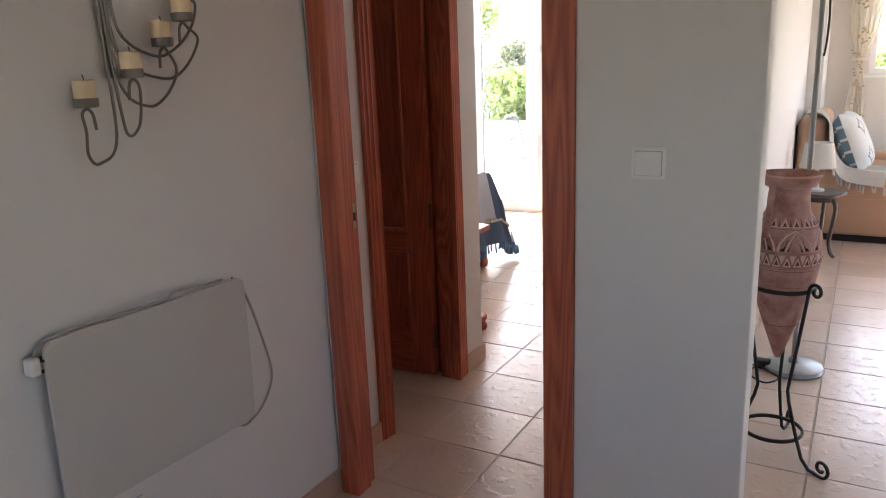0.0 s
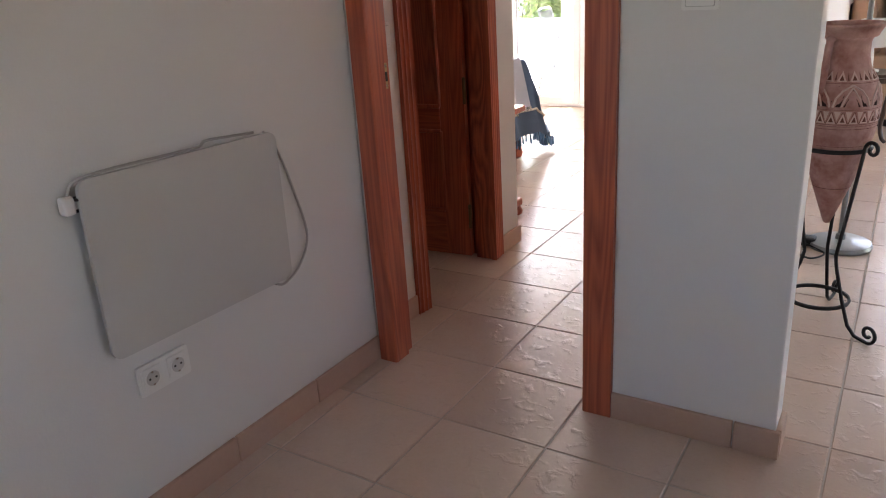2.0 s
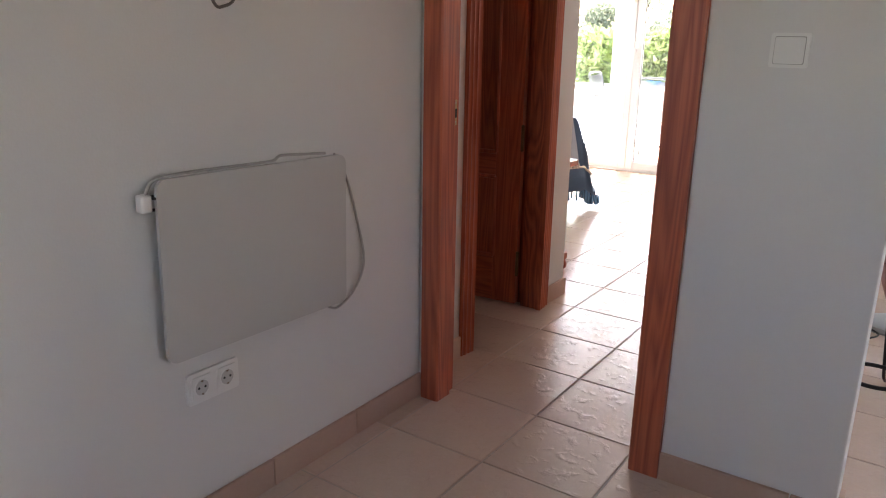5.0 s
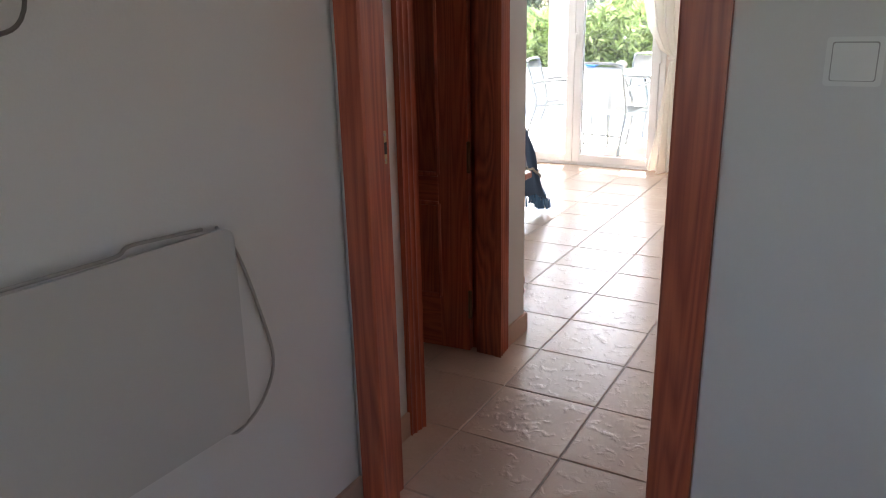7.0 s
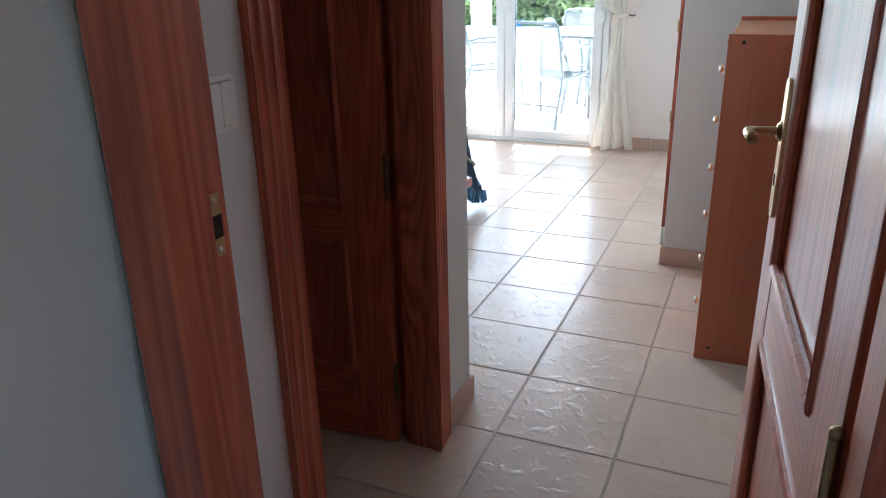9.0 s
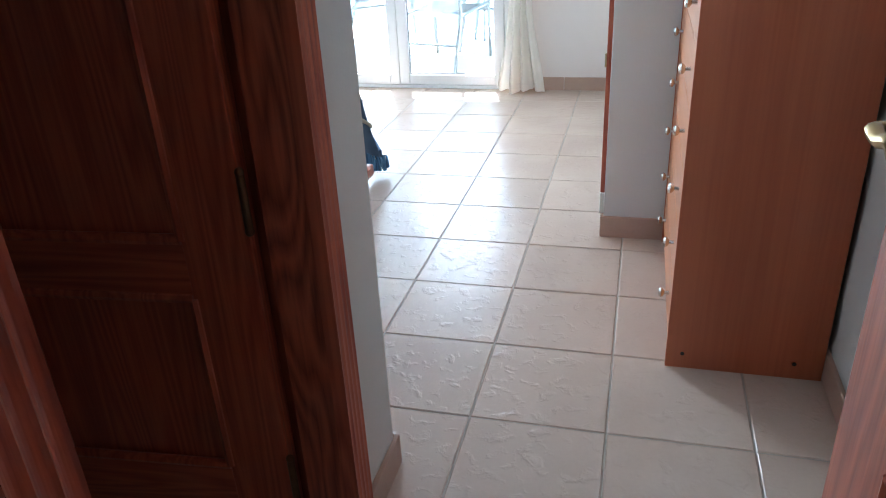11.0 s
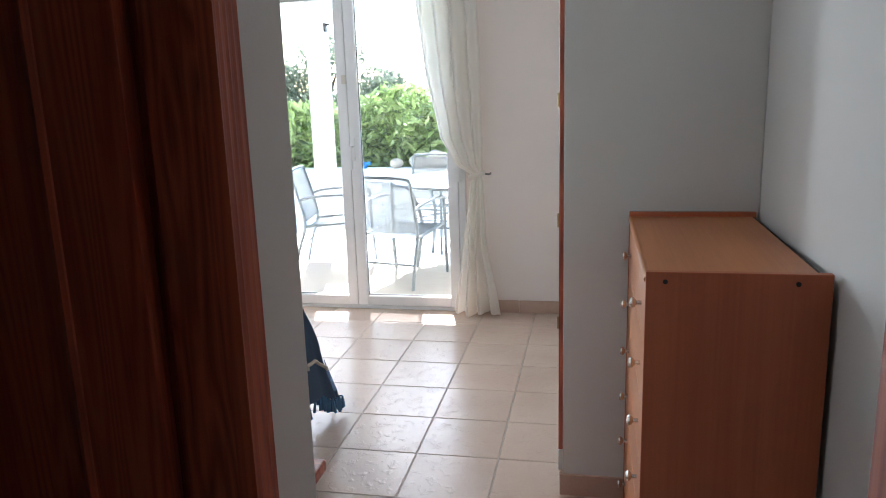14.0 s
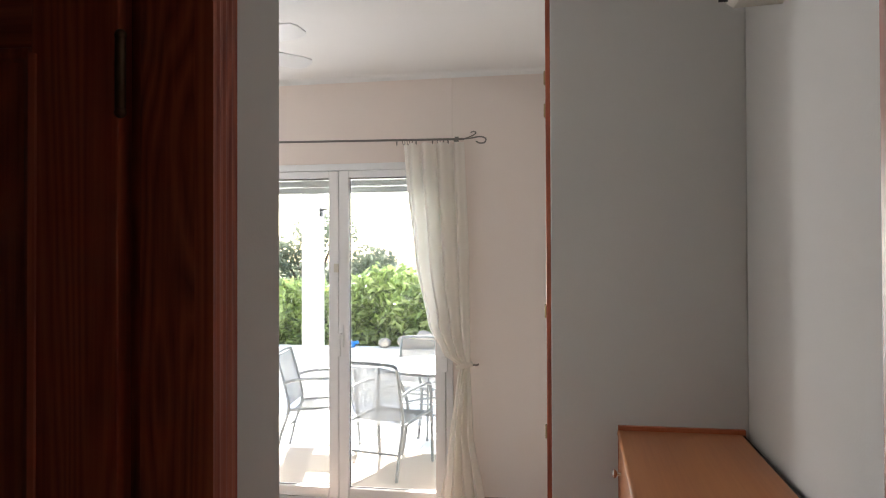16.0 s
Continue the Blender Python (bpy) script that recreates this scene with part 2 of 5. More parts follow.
CHROME = material("brushed_nickel", (0.72, 0.71, 0.69), 0.22, 1.0, mottle=0.2, mottle_scale=60)
STEEL = material("grey_lacquered_steel", (0.30, 0.32, 0.33), 0.35, 0.6, mottle=0.2, mottle_scale=20)
PEWTER = material("pewter_iron", (0.20, 0.185, 0.17), 0.42, 0.7, mottle=0.4, mottle_scale=50)
IRON = material("black_iron", (0.018, 0.017, 0.017), 0.5, 0.4, mottle=0.3, mottle_scale=40, bump=0.3, bump_scale=120)
WAX = material("ivory_wax", (0.78, 0.62, 0.40), 0.5, mottle=0.3, mottle_scale=18, second=(0.62, 0.42, 0.22))
TERRA = material("washed_terracotta", (0.66, 0.43, 0.39), 0.8, mottle=1.1, mottle_scale=11, grain=0.5, grain_scale=70, bump=0.5, bump_scale=80, second=(0.30, 0.115, 0.095))
TERRA_DARK = material("carved_terracotta", (0.17, 0.065, 0.05), 0.9, mottle=0.4, mottle_scale=30, bump=0.3)
# Near-black colour painting the shade inside the amphora's openings.
HOLE_SHADE = material("painted_hole_shade", (0.035, 0.013, 0.010), 0.95, mottle=0.3, mottle_scale=30)
TERRA_PALE = material("whitewashed_relief", (0.70, 0.51, 0.46), 0.85, mottle=0.5, mottle_scale=25, bump=0.3)
LEATHER = material("tan_leather", (0.50, 0.31, 0.21), 0.5, mottle=0.2, mottle_scale=5, bump=0.3, bump_scale=220)
CURTAIN = cloth_material("cream_voile", (0.93, 0.90, 0.85), 0.72, mottle=0.04)
CURTAIN_PRINT = cloth_material("printed_cream_voile", (0.88, 0.85, 0.76), 0.5)
BLUE = cloth_material("navy_cotton", (0.085, 0.125, 0.19), 0.2, second=(0.05, 0.075, 0.125))
GREYCLOTH = cloth_material("lilac_grey_cotton", (0.48, 0.50, 0.56), 0.2)
PALEFRINGE = cloth_material("cream_fringe", (0.62, 0.55, 0.46), 0.1)
BLUEFRINGE = cloth_material("blue_fringe", (0.12, 0.25, 0.42), 0.1)
THROW = cloth_material("pale_grey_throw", (0.55, 0.55, 0.53), 0.05)
MATTRESS = cloth_material("white_sheet", (0.72, 0.72, 0.72), 0.0)
CUSHION_W = cloth_material("pale_cushion", (0.68, 0.70, 0.69), 0.0, second=(0.58, 0.62, 0.62), mottle=0.4)
CUSHION_B = cloth_material("blue_cushion", (0.13, 0.23, 0.30), 0.0, second=(0.20, 0.31, 0.38), mottle=0.5)
SHADE = cloth_material("white_lampshade", (0.80, 0.79, 0.75), 0.3)
GLASS = glass_material("window_glass")
# Opaque blue-white colour paints the sky's reflection on the table glass.
GLASS_SKY = material("painted_sky_glass", (0.50, 0.66, 0.74), 0.12, mottle=0.1, mottle_scale=6, spec=0.8)
TERRACE = tile_material("pale_terrace_tile", (0.86, 0.86, 0.86), (0.76, 0.76, 0.76), 0.5, 0.2)
RENDER_WHITE = material("white_render", (0.78, 0.77, 0.74), 0.9, mottle=0.15, mottle_scale=3, bump=0.4, bump_scale=60)
SLING = cloth_material("grey_sling_mesh", (0.21, 0.215, 0.22), 0.22, weave=500)
nt = SLING.node_tree
hole, holes = nt.nodes.new("ShaderNodeBsdfTransparent"), nt.nodes.new("ShaderNodeMixShader")
holes.inputs[0].default_value = 0.35
nt.links.new(nt.nodes["Material Output"].inputs[0].links[0].from_socket, holes.inputs[1])
nt.links.new(hole.outputs[0], holes.inputs[2])
nt.links.new(holes.outputs[0], nt.nodes["Material Output"].inputs[0])
PATIO_METAL = material("grey_powder_coat", (0.20, 0.215, 0.225), 0.4, 0.3, mottle=0.15, mottle_scale=20)
# The pale second colour paints sun highlights on the leaves.
LEAF = leaf_material("hedge_leaf", (0.20, 0.29, 0.09), (0.55, 0.58, 0.32))
# LEAF2 is the greyer foliage; on the hedge core it paints inner shade
LEAF2 = cloth_material("olive_leaf_and_core_shade", (0.20, 0.235, 0.175), 0.4, weave=2.0, rough=0.55, mottle=0.5)
BARK = material("bark", (0.10, 0.07, 0.05), 0.9, mottle=0.4, mottle_scale=12, bump=0.5)
GRASS = material("dry_lawn", (0.12, 0.13, 0.05), 0.9, mottle=0.6, mottle_scale=0.6, bump=0.4, bump_scale=30)
STONE = material("rock", (0.42, 0.38, 0.33), 0.9, mottle=0.5, mottle_scale=5, bump=0.5, bump_scale=20)
BLUEPLASTIC = material("blue_plastic", (0.02, 0.22, 0.62), 0.35, mottle=0.15)
AC_BEIGE = material("aged_white_plastic", (0.70, 0.66, 0.57), 0.4, mottle=0.1, mottle_scale=5)


# ---- mesh helpers ----
def mesh_of(name, bm, mat, smooth=False):
    me = bpy.data.meshes.new(name)
    bm.normal_update()
    bm.to_mesh(me)
    bm.free()
    for m in (mat if isinstance(mat, (list, tuple)) else [mat]):
        me.materials.append(m)
    if smooth:
        me.polygons.foreach_set("use_smooth", [True] * len(me.polygons))
        me.set_sharp_from_angle(angle=radians(40))
    return me


def thing(name, bm, mat, label, category="", group="", kind="", smooth=False):
    return tagged(new(name, mesh_of(name, bm, mat, smooth)), label, category, group, kind)


def part(name, bm, mat, parent, label="", smooth=False):
    ob = new(name, mesh_of(name, bm, mat, smooth))
    ob.parent = parent
    if label:
        ob["label"] = label
    return ob


def base(name, m, label, category, group=""):
    ob = new(name)
    ob.empty_display_size = 0.1
    ob.matrix_world = m
    return tagged(ob, label, category, group)


def box(x0, x1, y0, y1, z0, z1, bevel=0.0, seg=2, bm=None):
    own = bmesh.new()
    bmesh.ops.create_cube(own, size=1)
    for v in own.verts:
        v.co = Vector((x0 + (v.co.x + 0.5) * (x1 - x0), y0 + (v.co.y + 0.5) * (y1 - y0), z0 + (v.co.z + 0.5) * (z1 - z0)))
    if bevel:
        bmesh.ops.bevel(own, geom=own.edges[:], offset=bevel, segments=seg, affect="EDGES", profile=0.5)
    if bm is None:
        return own
    return join(bm, own)


def join(bm, other):
    me = bpy.data.meshes.new("tmp")
    other.to_mesh(me)
    other.free()
    bm.from_mesh(me)
    bpy.data.meshes.remove(me)
    return bm


def moved(bm, m):
    bmesh.ops.transform(bm, matrix=m, verts=bm.verts[:])
    return bm


def lathe(profile, n=40, caps=True):
    """A turned body from (radius, height) pairs."""
    bm = bmesh.new()
    rings = []
    for r, z in profile:
        rings.append([bm.verts.new((r * math.cos(2 * math.pi * k / n), r * math.sin(2 * math.pi * k / n), z)) for k in range(n)])
    for a, b in zip(rings, rings[1:]):
        for k in range(n):
            bm.faces.new((a[k], a[(k + 1) % n], b[(k + 1) % n], b[k]))
    if caps:
        bm.faces.new(rings[0][::-1])
        bm.faces.new(rings[-1])
    return bm


def smooth_path(pts, per=8):
    """Catmull-Rom through the points."""
    p = [Vector(q) for q in pts]
    p = [2 * p[0] - p[1]] + p + [2 * p[-1] - p[-2]]
    out = []
    for i in range(1, len(p) - 2):
        for k in range(per):
            t = k / per
            out.append(0.5 * (2 * p[i] + (p[i + 1] - p[i - 1]) * t + (2 * p[i - 1] - 5 * p[i] + 4 * p[i + 1] - p[i + 2]) * t * t + (3 * p[i] - p[i - 1] - 3 * p[i + 1] + p[i + 2]) * t ** 3))
    out.append(p[-2])
    return out


def tube(pts, r, n=8, flat=1.0, bm=None, taper=None):
    """A rod swept along the points; flat squashes its section."""
    own = bm or bmesh.new()
    pts = [Vector(p) for p in pts]
    rings, up = [], Vector((0, 0, 1))
    for i, p in enumerate(pts):
        d = (pts[min(i + 1, len(pts) - 1)] - pts[max(i - 1, 0)]).normalized()
        if abs(d.dot(up)) > 0.98:
            up = Vector((0, 1, 0)) if abs(d.y) < 0.9 else Vector((1, 0, 0))
        a = d.cross(up).normalized()
        b = a.cross(d).normalized()
        up = b
        rr = r if taper is None else r * (1 + (taper - 1) * i / (len(pts) - 1))
        rings.append([own.verts.new(p + a * rr * math.cos(2 * math.pi * k / n) + b * rr * flat * math.sin(2 * math.pi * k / n)) for k in range(n)])
    for u, v in zip(rings, rings[1:]):
        for k in range(n):
            own.faces.new((u[k], u[(k + 1) % n], v[(k + 1) % n], v[k]))
    own.faces.new(rings[0][::-1])
    own.faces.new(rings[-1])
    return own


def prism(outline, x0, x1):
    """An outline in (y, z) drawn out along x."""
    bm = bmesh.new()
    a = [bm.verts.new((x0, y, z)) for y, z in outline]
    b = [bm.verts.new((x1, y, z)) for y, z in outline]
    for k in range(len(a)):
        bm.faces.new((a[k], a[(k + 1) % len(a)], b[(k + 1) % len(a)], b[k]))
    bm.faces.new(a[::-1])
    bm.faces.new(b)
    bmesh.ops.recalc_face_normals(bm, faces=bm.faces[:])
    return bm


def rounded(w, h, r, n=6):
    """A rounded rectangle's outline about its centre."""
    out = []
    for cx, cy, a0 in ((w / 2 - r, h / 2 - r, 0), (-w / 2 + r, h / 2 - r, 90), (-w / 2 + r, -h / 2 + r, 180), (w / 2 - r, -h / 2 + r, 270)):
        out += [(cx + r * math.cos(radians(a0 + 90 * k / n)), cy + r * math.sin(radians(a0 + 90 * k / n))) for k in range(n + 1)]
    return out


# ---- setting ----
H = 2.765
WX = -0.400  # face of the entry wall
HX = -0.465  # face of the hall wall
FY = 4.630  # face of the far bedroom wall


def wall(name, x0, x1, y0, y1, z0=0.0, z1=H, mat=None, label="off-white painted plaster wall"):
    return thing(name, box(x0, x1, y0, y1, z0, z1, 0.004, 2), mat or PLASTER, label, "wall", kind="structure")


wall("wall_entry_west", -0.60, WX, -4.0, -0.100)
wall("wall_entry_return", -0.60, -0.380, -0.100, 0.0, label="narrow off-white plaster return beside the door frame")
wall("wall_entry_head", -0.380, 0.442, -0.100, 0.0, 2.05, H)
wall("wall_entry_pier", 0.442, 0.880, -0.105, 0.0, label="off-white plaster pier beside the doorway")
wall("wall_hall_near", -0.58, HX, 0.0, 0.255)
wall("wall_hall_far", -0.58, HX, 0.945, 1.141)
wall("wall_hall_head", -0.58, HX, 0.255, 0.945, 2.06, H)
wall("wall_bath_north", -3.15, -0.58, 1.04, 1.141)
wall("wall_bath_south", -2.3, -0.60, -0.10, 0.03)
wall("wall_bath_west", -2.4, -2.3, -0.10, 1.04)
wall("wall_bedroom_east", 0.540, 0.622, 0.0, 5.7)
wall("wall_wardrobe", -0.074, 0.540, 2.460, FY, label="off-white plaster wall return behind the chest of drawers")
wall("wall_bedroom_west", -3.25, -3.15, 1.04, FY + 0.25)
# Unseen opening between these pieces, added for the bedroom fill lamp.
wall("wall_far_west_a", -3.15, -3.05, FY, FY + 0.25)
wall("wall_far_west_b", -2.36, -2.28, FY, FY + 0.25)
wall("wall_far_west_sill", -3.05, -2.36, FY, FY + 0.25, 0, 0.9)
wall("wall_far_west_head", -3.05, -2.36, FY, FY + 0.25, 2.1, H)
# Both wall pieces carry the bounced pink light in their colour.
wall("wall_far_east", -0.774, 0.54, FY, FY + 0.25, mat=PLASTER_BOUNCE, label="plaster wall beside the patio door with pink bounced light in its colour")
wall("wall_far_head", -2.28, -0.774, FY, FY + 0.25, 2.20, H, mat=PLASTER_BOUNCE, label="plaster wall over the patio door with pink bounced light in its colour")
wall("wall_living_pilaster", 0.622, 0.742, 5.1, 5.7)
wall("wall_living_north_a", 0.54, 1.065, 5.7, 5.9)
wall("wall_living_north_b", 2.4, 4.6, 5.7, 5.9)
wall("wall_living_north_sill", 1.065, 2.4, 5.7, 5.9, 0, 1.19)
wall("wall_living_north_head", 1.065, 2.4, 5.7, 5.9, 2.21, H)
# Unseen east wall; both openings are added to let light in.
wall("wall_living_east_a", 4.5, 4.6, -4.0, -2.05)
wall("wall_living_east_sill", 4.5, 4.6, -2.05, -1.45, 0, 0.9)
wall("wall_living_east_lintel", 4.5, 4.6, -2.05, -1.45, 2.1, H)
wall("wall_living_east_c", 4.5, 4.6, -1.45, 3.2)
wall("wall_living_east_b", 4.5, 4.6, 4.9, 5.7)
wall("wall_living_east_head", 4.5, 4.6, 3.2, 4.9, 2.25, H)
# Small opening added in the unseen south wall to brighten the hall.
wall("wall_south_a", -0.6, 0.1, -4.1, -4.0)
wall("wall_south_b", 0.7, 4.6, -4.1, -4.0)
wall("wall_south_sill", 0.1, 0.7, -4.1, -4.0, 0, 1.2)
wall("wall_south_head", 0.1, 0.7, -4.1, -4.0, 1.9, H)
thing("ceiling", box(-3.3, 4.7, -4.2, FY + 0.25, H, H + 0.2), CEIL, "flat white painted ceiling", "ceiling", kind="structure")
thing("ceiling_living", box(0.54, 4.7, FY + 0.25, 5.95, H, H + 0.2), CEIL, "flat white painted ceiling", "ceiling", kind="structure")
thing("cornice", moved(prism([(0, 0), (0, -0.035), (-0.008, -0.018), (-0.018, -0.008), (-0.035, 0)], -3.15, -0.074), Matrix.Translation((0, FY, H))), CEIL, "coved white plaster cornice", "trim", kind="structure")
floor = thing("floor", box(-3.3, 4.7, -4.2, 5.9, -0.15, -0.003), GROUT, "beige stoneware floor tiles with brown grout", "floor", kind="structure")


# ---- doors and frames ----
def column_z(outline, z0, z1):
    """An outline in (x, y) drawn up from z0 to z1."""
    bm = bmesh.new()
    a = [bm.verts.new((x, y, z0)) for x, y in outline]
    b = [bm.verts.new((x, y, z1)) for x, y in outline]
    for k in range(len(a)):
        bm.faces.new((a[k], a[(k + 1) % len(a)], b[(k + 1) % len(a)], b[k]))
    bm.faces.new(a[::-1])
    bm.faces.new(b)
    bmesh.ops.recalc_face_normals(bm, faces=bm.faces[:])
    return bm


def fluted(y0, y1, x0, x1, flutes=4):
    """Casing outline: fluted face towards +x, its thickest edge at y1."""
    pts = [(x0, y0), (x0, y1)]
    n = flutes * 6
    for k in range(n + 1):
        u = k / n
        y = y1 + (y0 - y1) * u
        depth = (x1 - x0) * (1 - 0.35 * u) - 0.0045 * abs(math.sin(math.pi * flutes * u)) ** 0.7 * (0 < u < 1)
        pts.append((x0 + depth, y))
    return pts


def door_leaf(name, w, h, t, m, label, mid=(0.62, 0.76), stile=0.14, group=""):
    """A framed pine door leaf: hinge edge at x = 0, faces at y = 0 and y = t, raised panels."""
    d = base(name, m, label, "door", group)
    d["kind"] = "structure"
    for x0 in (0, w - stile):
        part("stile", box(x0, x0 + stile, 0, t, 0.008, h, 0.002), PINE, d)
    for z0, z1 in ((0.008, 0.22), mid, (h - 0.15, h)):
        part("rail", box(stile, w - stile, 0.001, t - 0.001, z0, z1, 0.002), PINE_FLAT, d)
    for z0, z1 in ((0.22, mid[0]), (mid[1], h - 0.15)):
        p = box(stile - 0.005, w - stile + 0.005, 0.012, t - 0.012, z0 - 0.005, z1 + 0.005)
        part("panel", p, PINE, d)
        bm = bmesh.new()
        for y in (0.004, t - 0.004):
            o = [(stile, z0), (w - stile, z0), (w - stile, z1), (stile, z1)]
            for k in range(4):
                (xa, za), (xb, zb) = o[k], o[(k + 1) % 4]
                tube([(xa, y, za), (xb, y, zb)], 0.010, 8, bm=bm)
        part("panel_moulding", bm, PINE, d, smooth=True)
    return d


def hinge(parent, x, y, z, mat=BRASS):
    bm = tube([(x, y, z - 0.045), (x, y, z + 0.045)], 0.007, 10)
    for k in (-0.05, 0.05):
        join(bm, moved(bmesh_ball(0.008), Matrix.Translation((x, y, z + k))))
    return part("hinge", bm, mat, parent, "worn barrel hinge", True)


def bmesh_ball(r, n=10):
    bm = bmesh.new()
    bmesh.ops.create_uvsphere(bm, u_segments=n, v_segments=max(6, n // 2 + 1), radius=r)
    return bm


# entrance to the bedroom hall
frame_a = tagged(base("door_frame_1", Matrix(), "reddish-brown stained pine door frame with a brass strike plate", "door frame"), kind="structure")
LX = [(-0.380, -0.118), (-0.318, -0.118), (-0.313, -0.113), (-0.313, -0.044), (-0.328, -0.044), (-0.328, -0.002), (-0.380, -0.002)]
part("jamb", column_z(LX, 0, 2.09), PINE, frame_a)
RX = [(0.442, -0.118), (0.442, 0.002), (0.392, 0.002), (0.392, -0.030), (0.356, -0.030), (0.356, -0.114), (0.360, -0.118)]
part("jamb", column_z(RX, 0, 2.09), PINE, frame_a)
part("head", box(-0.313, 0.356, -0.117, 0.0, 2.01, 2.09, 0.003), PINE_FLAT, frame_a)
strike = part("strike_plate", box(-0.3275, -0.3255, -0.032, -0.014, 0.915, 0.993, 0.0015), BRASS, frame_a, "worn brass strike plate")
part("latch_hole_shade", box(-0.3258, -0.3248, -0.032, -0.015, 0.938, 0.966), DARK, strike, "dark block painted as shade in the latch recess")
for z in (0.924, 0.984):
    part("screw", moved(lathe([(0.004, 0), (0.003, 0.0012)], 10), Matrix.Translation((-0.3255, -0.023, z)) @ Matrix.Rotation(radians(90), 4, "Y")), CHROME, strike)

leaf_a = door_leaf("door_1", 0.72, 1.99, 0.036, pose(0.387, -0.003, 0, 0, 0, 95.4), "open reddish-brown pine panel door with brass lever handles")
for z in (0.25, 0.775, 1.82):
    hinge(leaf_a, -0.004, 0.040, z)


def lever(parent, y, side):
    plate = part("handle_plate", moved(prism([(a, b) for a, b in rounded(0.045, 0.235, 0.02)], -0.003, 0.003), Matrix.Translation((0.667, y, 0.937)) @ Matrix.Rotation(radians(90), 4, "Z")), BRASS, parent, "long worn brass handle plate", True)
    s = side
    pts = smooth_path([(0.667, y, 0.968), (0.667, y + s * 0.025, 0.968), (0.664, y + s * 0.046, 0.968), (0.652, y + s * 0.054, 0.970), (0.634, y + s * 0.054, 0.966), (0.616, y + s * 0.052, 0.970), (0.606, y + s * 0.050, 0.960)], 5)
    part("lever", tube(pts, 0.0085, 10, 0.85), BRASS, plate, "curved brass lever", True)
    part("rose", moved(lathe([(0.017, 0), (0.018, 0.004), (0.012, 0.010)], 20), Matrix.Translation((0.667, y, 0.968)) @ Matrix.Rotation(radians(-90 * s), 4, "X")), BRASS, plate, smooth=True)
    part("key_hole_shade", box(0.664, 0.670, y + s * 0.0025, y + s * 0.0045, 0.875, 0.895), DARK, plate)


lever(leaf_a, 0.036 + 0.003, 1)
lever(leaf_a, -0.003, -1)
part("lock_face", box(0.7195, 0.7215, 0.007, 0.029, 0.87, 1.07, 0.001), BRASS, leaf_a, "brass lock face")

# door off the hall
frame_b = tagged(base("door_frame_2", Matrix(), "reddish-brown stained pine door casing with fluted mouldings", "door frame"), kind="structure")
part("casing", column_z(fluted(0.240, 0.308, HX, HX + 0.026, 3), 0, 2.12), PINE, frame_b)
part("casing", column_z(fluted(0.952, 0.866, HX, HX + 0.026, 4), 0, 2.12), PINE, frame_b)
part("casing_head", box(HX, HX + 0.022, 0.308, 0.866, 2.02, 2.12, 0.003), PINE_FLAT, frame_b)
part("lining", box(-0.585, HX - 0.0005, 0.255, 0.296, 0, 2.06, 0.002), PINE, frame_b)
part("lining", box(-0.545, HX - 0.0005, 0.870, 0.945, 0, 2.06, 0.002), PINE_RING, frame_b)
part("rebate", box(-0.60, -0.5455, 0.905, 0.945, 0, 2.06, 0.002), PINE, frame_b)
part("lining_head", box(-0.585, HX - 0.0005, 0.296, 0.870, 2.02, 2.06, 0.002), PINE_FLAT, frame_b)
leaf_b = door_leaf("door_2", 0.58, 2.0, 0.036, pose(-0.570, 0.892, 0, 0, 0, 180 + 5.0), "open reddish-brown pine panel door into a dark side room", mid=(0.585, 0.695), stile=0.12)
for z in (0.20, 0.765, 1.82):
    hinge(leaf_b, -0.004, 0.038, z, OLDBRASS)


# ---- skirting ----
def skirting(name, x0, y0, x1, y1, nx, ny, h=0.082, t=0.012):
    """Stoneware skirting pieces from (x0, y0) to (x1, y1), standing out along the normal (nx, ny)."""
    root = tagged(base(name, Matrix(), "beige stoneware skirting tiles along the wall", "skirting"), kind="structure")
    length = math.hypot(x1 - x0, y1 - y0)
    n = max(1, math.ceil(length / 0.335))
    dx, dy = (x1 - x0) / length, (y1 - y0) / length
    for k in range(n):
        a, b = k * 0.335 + 0.0015, min((k + 1) * 0.335, length) - 0.0015
        if b - a < 0.01:
            continue
        bm = box(0, b - a, 0, t, 0, h, 0.003, 2)
        ob = part("skirting_tile", bm, SKIRT, root)
        ob.matrix_world = Matrix(((dx, nx, 0, x0 + dx * a), (dy, ny, 0, y0 + dy * a), (0, 0, 1, 0), (0, 0, 0, 1)))
    return root


skirting("baseboard_entry_west", WX, -0.100, WX, -3.2, 1, 0)
skirting("baseboard_pier", 0.442, -0.105, 0.894, -0.105, 0, -1, t=0.014)
skirting("baseboard_pier_end", 0.880, -0.105, 0.880, 0.0, 1, 0, t=0.014)
skirting("baseboard_hall_near", HX, 0.002, HX, 0.240, 1, 0)
skirting("baseboard_hall_far", HX, 0.952, HX, 1.153, 1, 0)
skirting("baseboard_bath_north", HX, 1.141, -3.15, 1.141, 0, 1)
skirting("baseboard_bedroom_east", 0.540, 0.02, 0.540, 2.460, -1, 0)
skirting("baseboard_wardrobe", -0.086, 2.460, 0.528, 2.460, 0, -1)
skirting("baseboard_wardrobe_side", -0.074, 2.460, -0.074, 2.54, -1, 0)
skirting("baseboard_far", -0.774, FY, -0.086, FY, 0, -1)
skirting("baseboard_far_west", -3.15, FY, -2.28, FY, 0, -1)
skirting("baseboard_living", 0.622, 0.0, 0.622, 5.1, 1, 0)

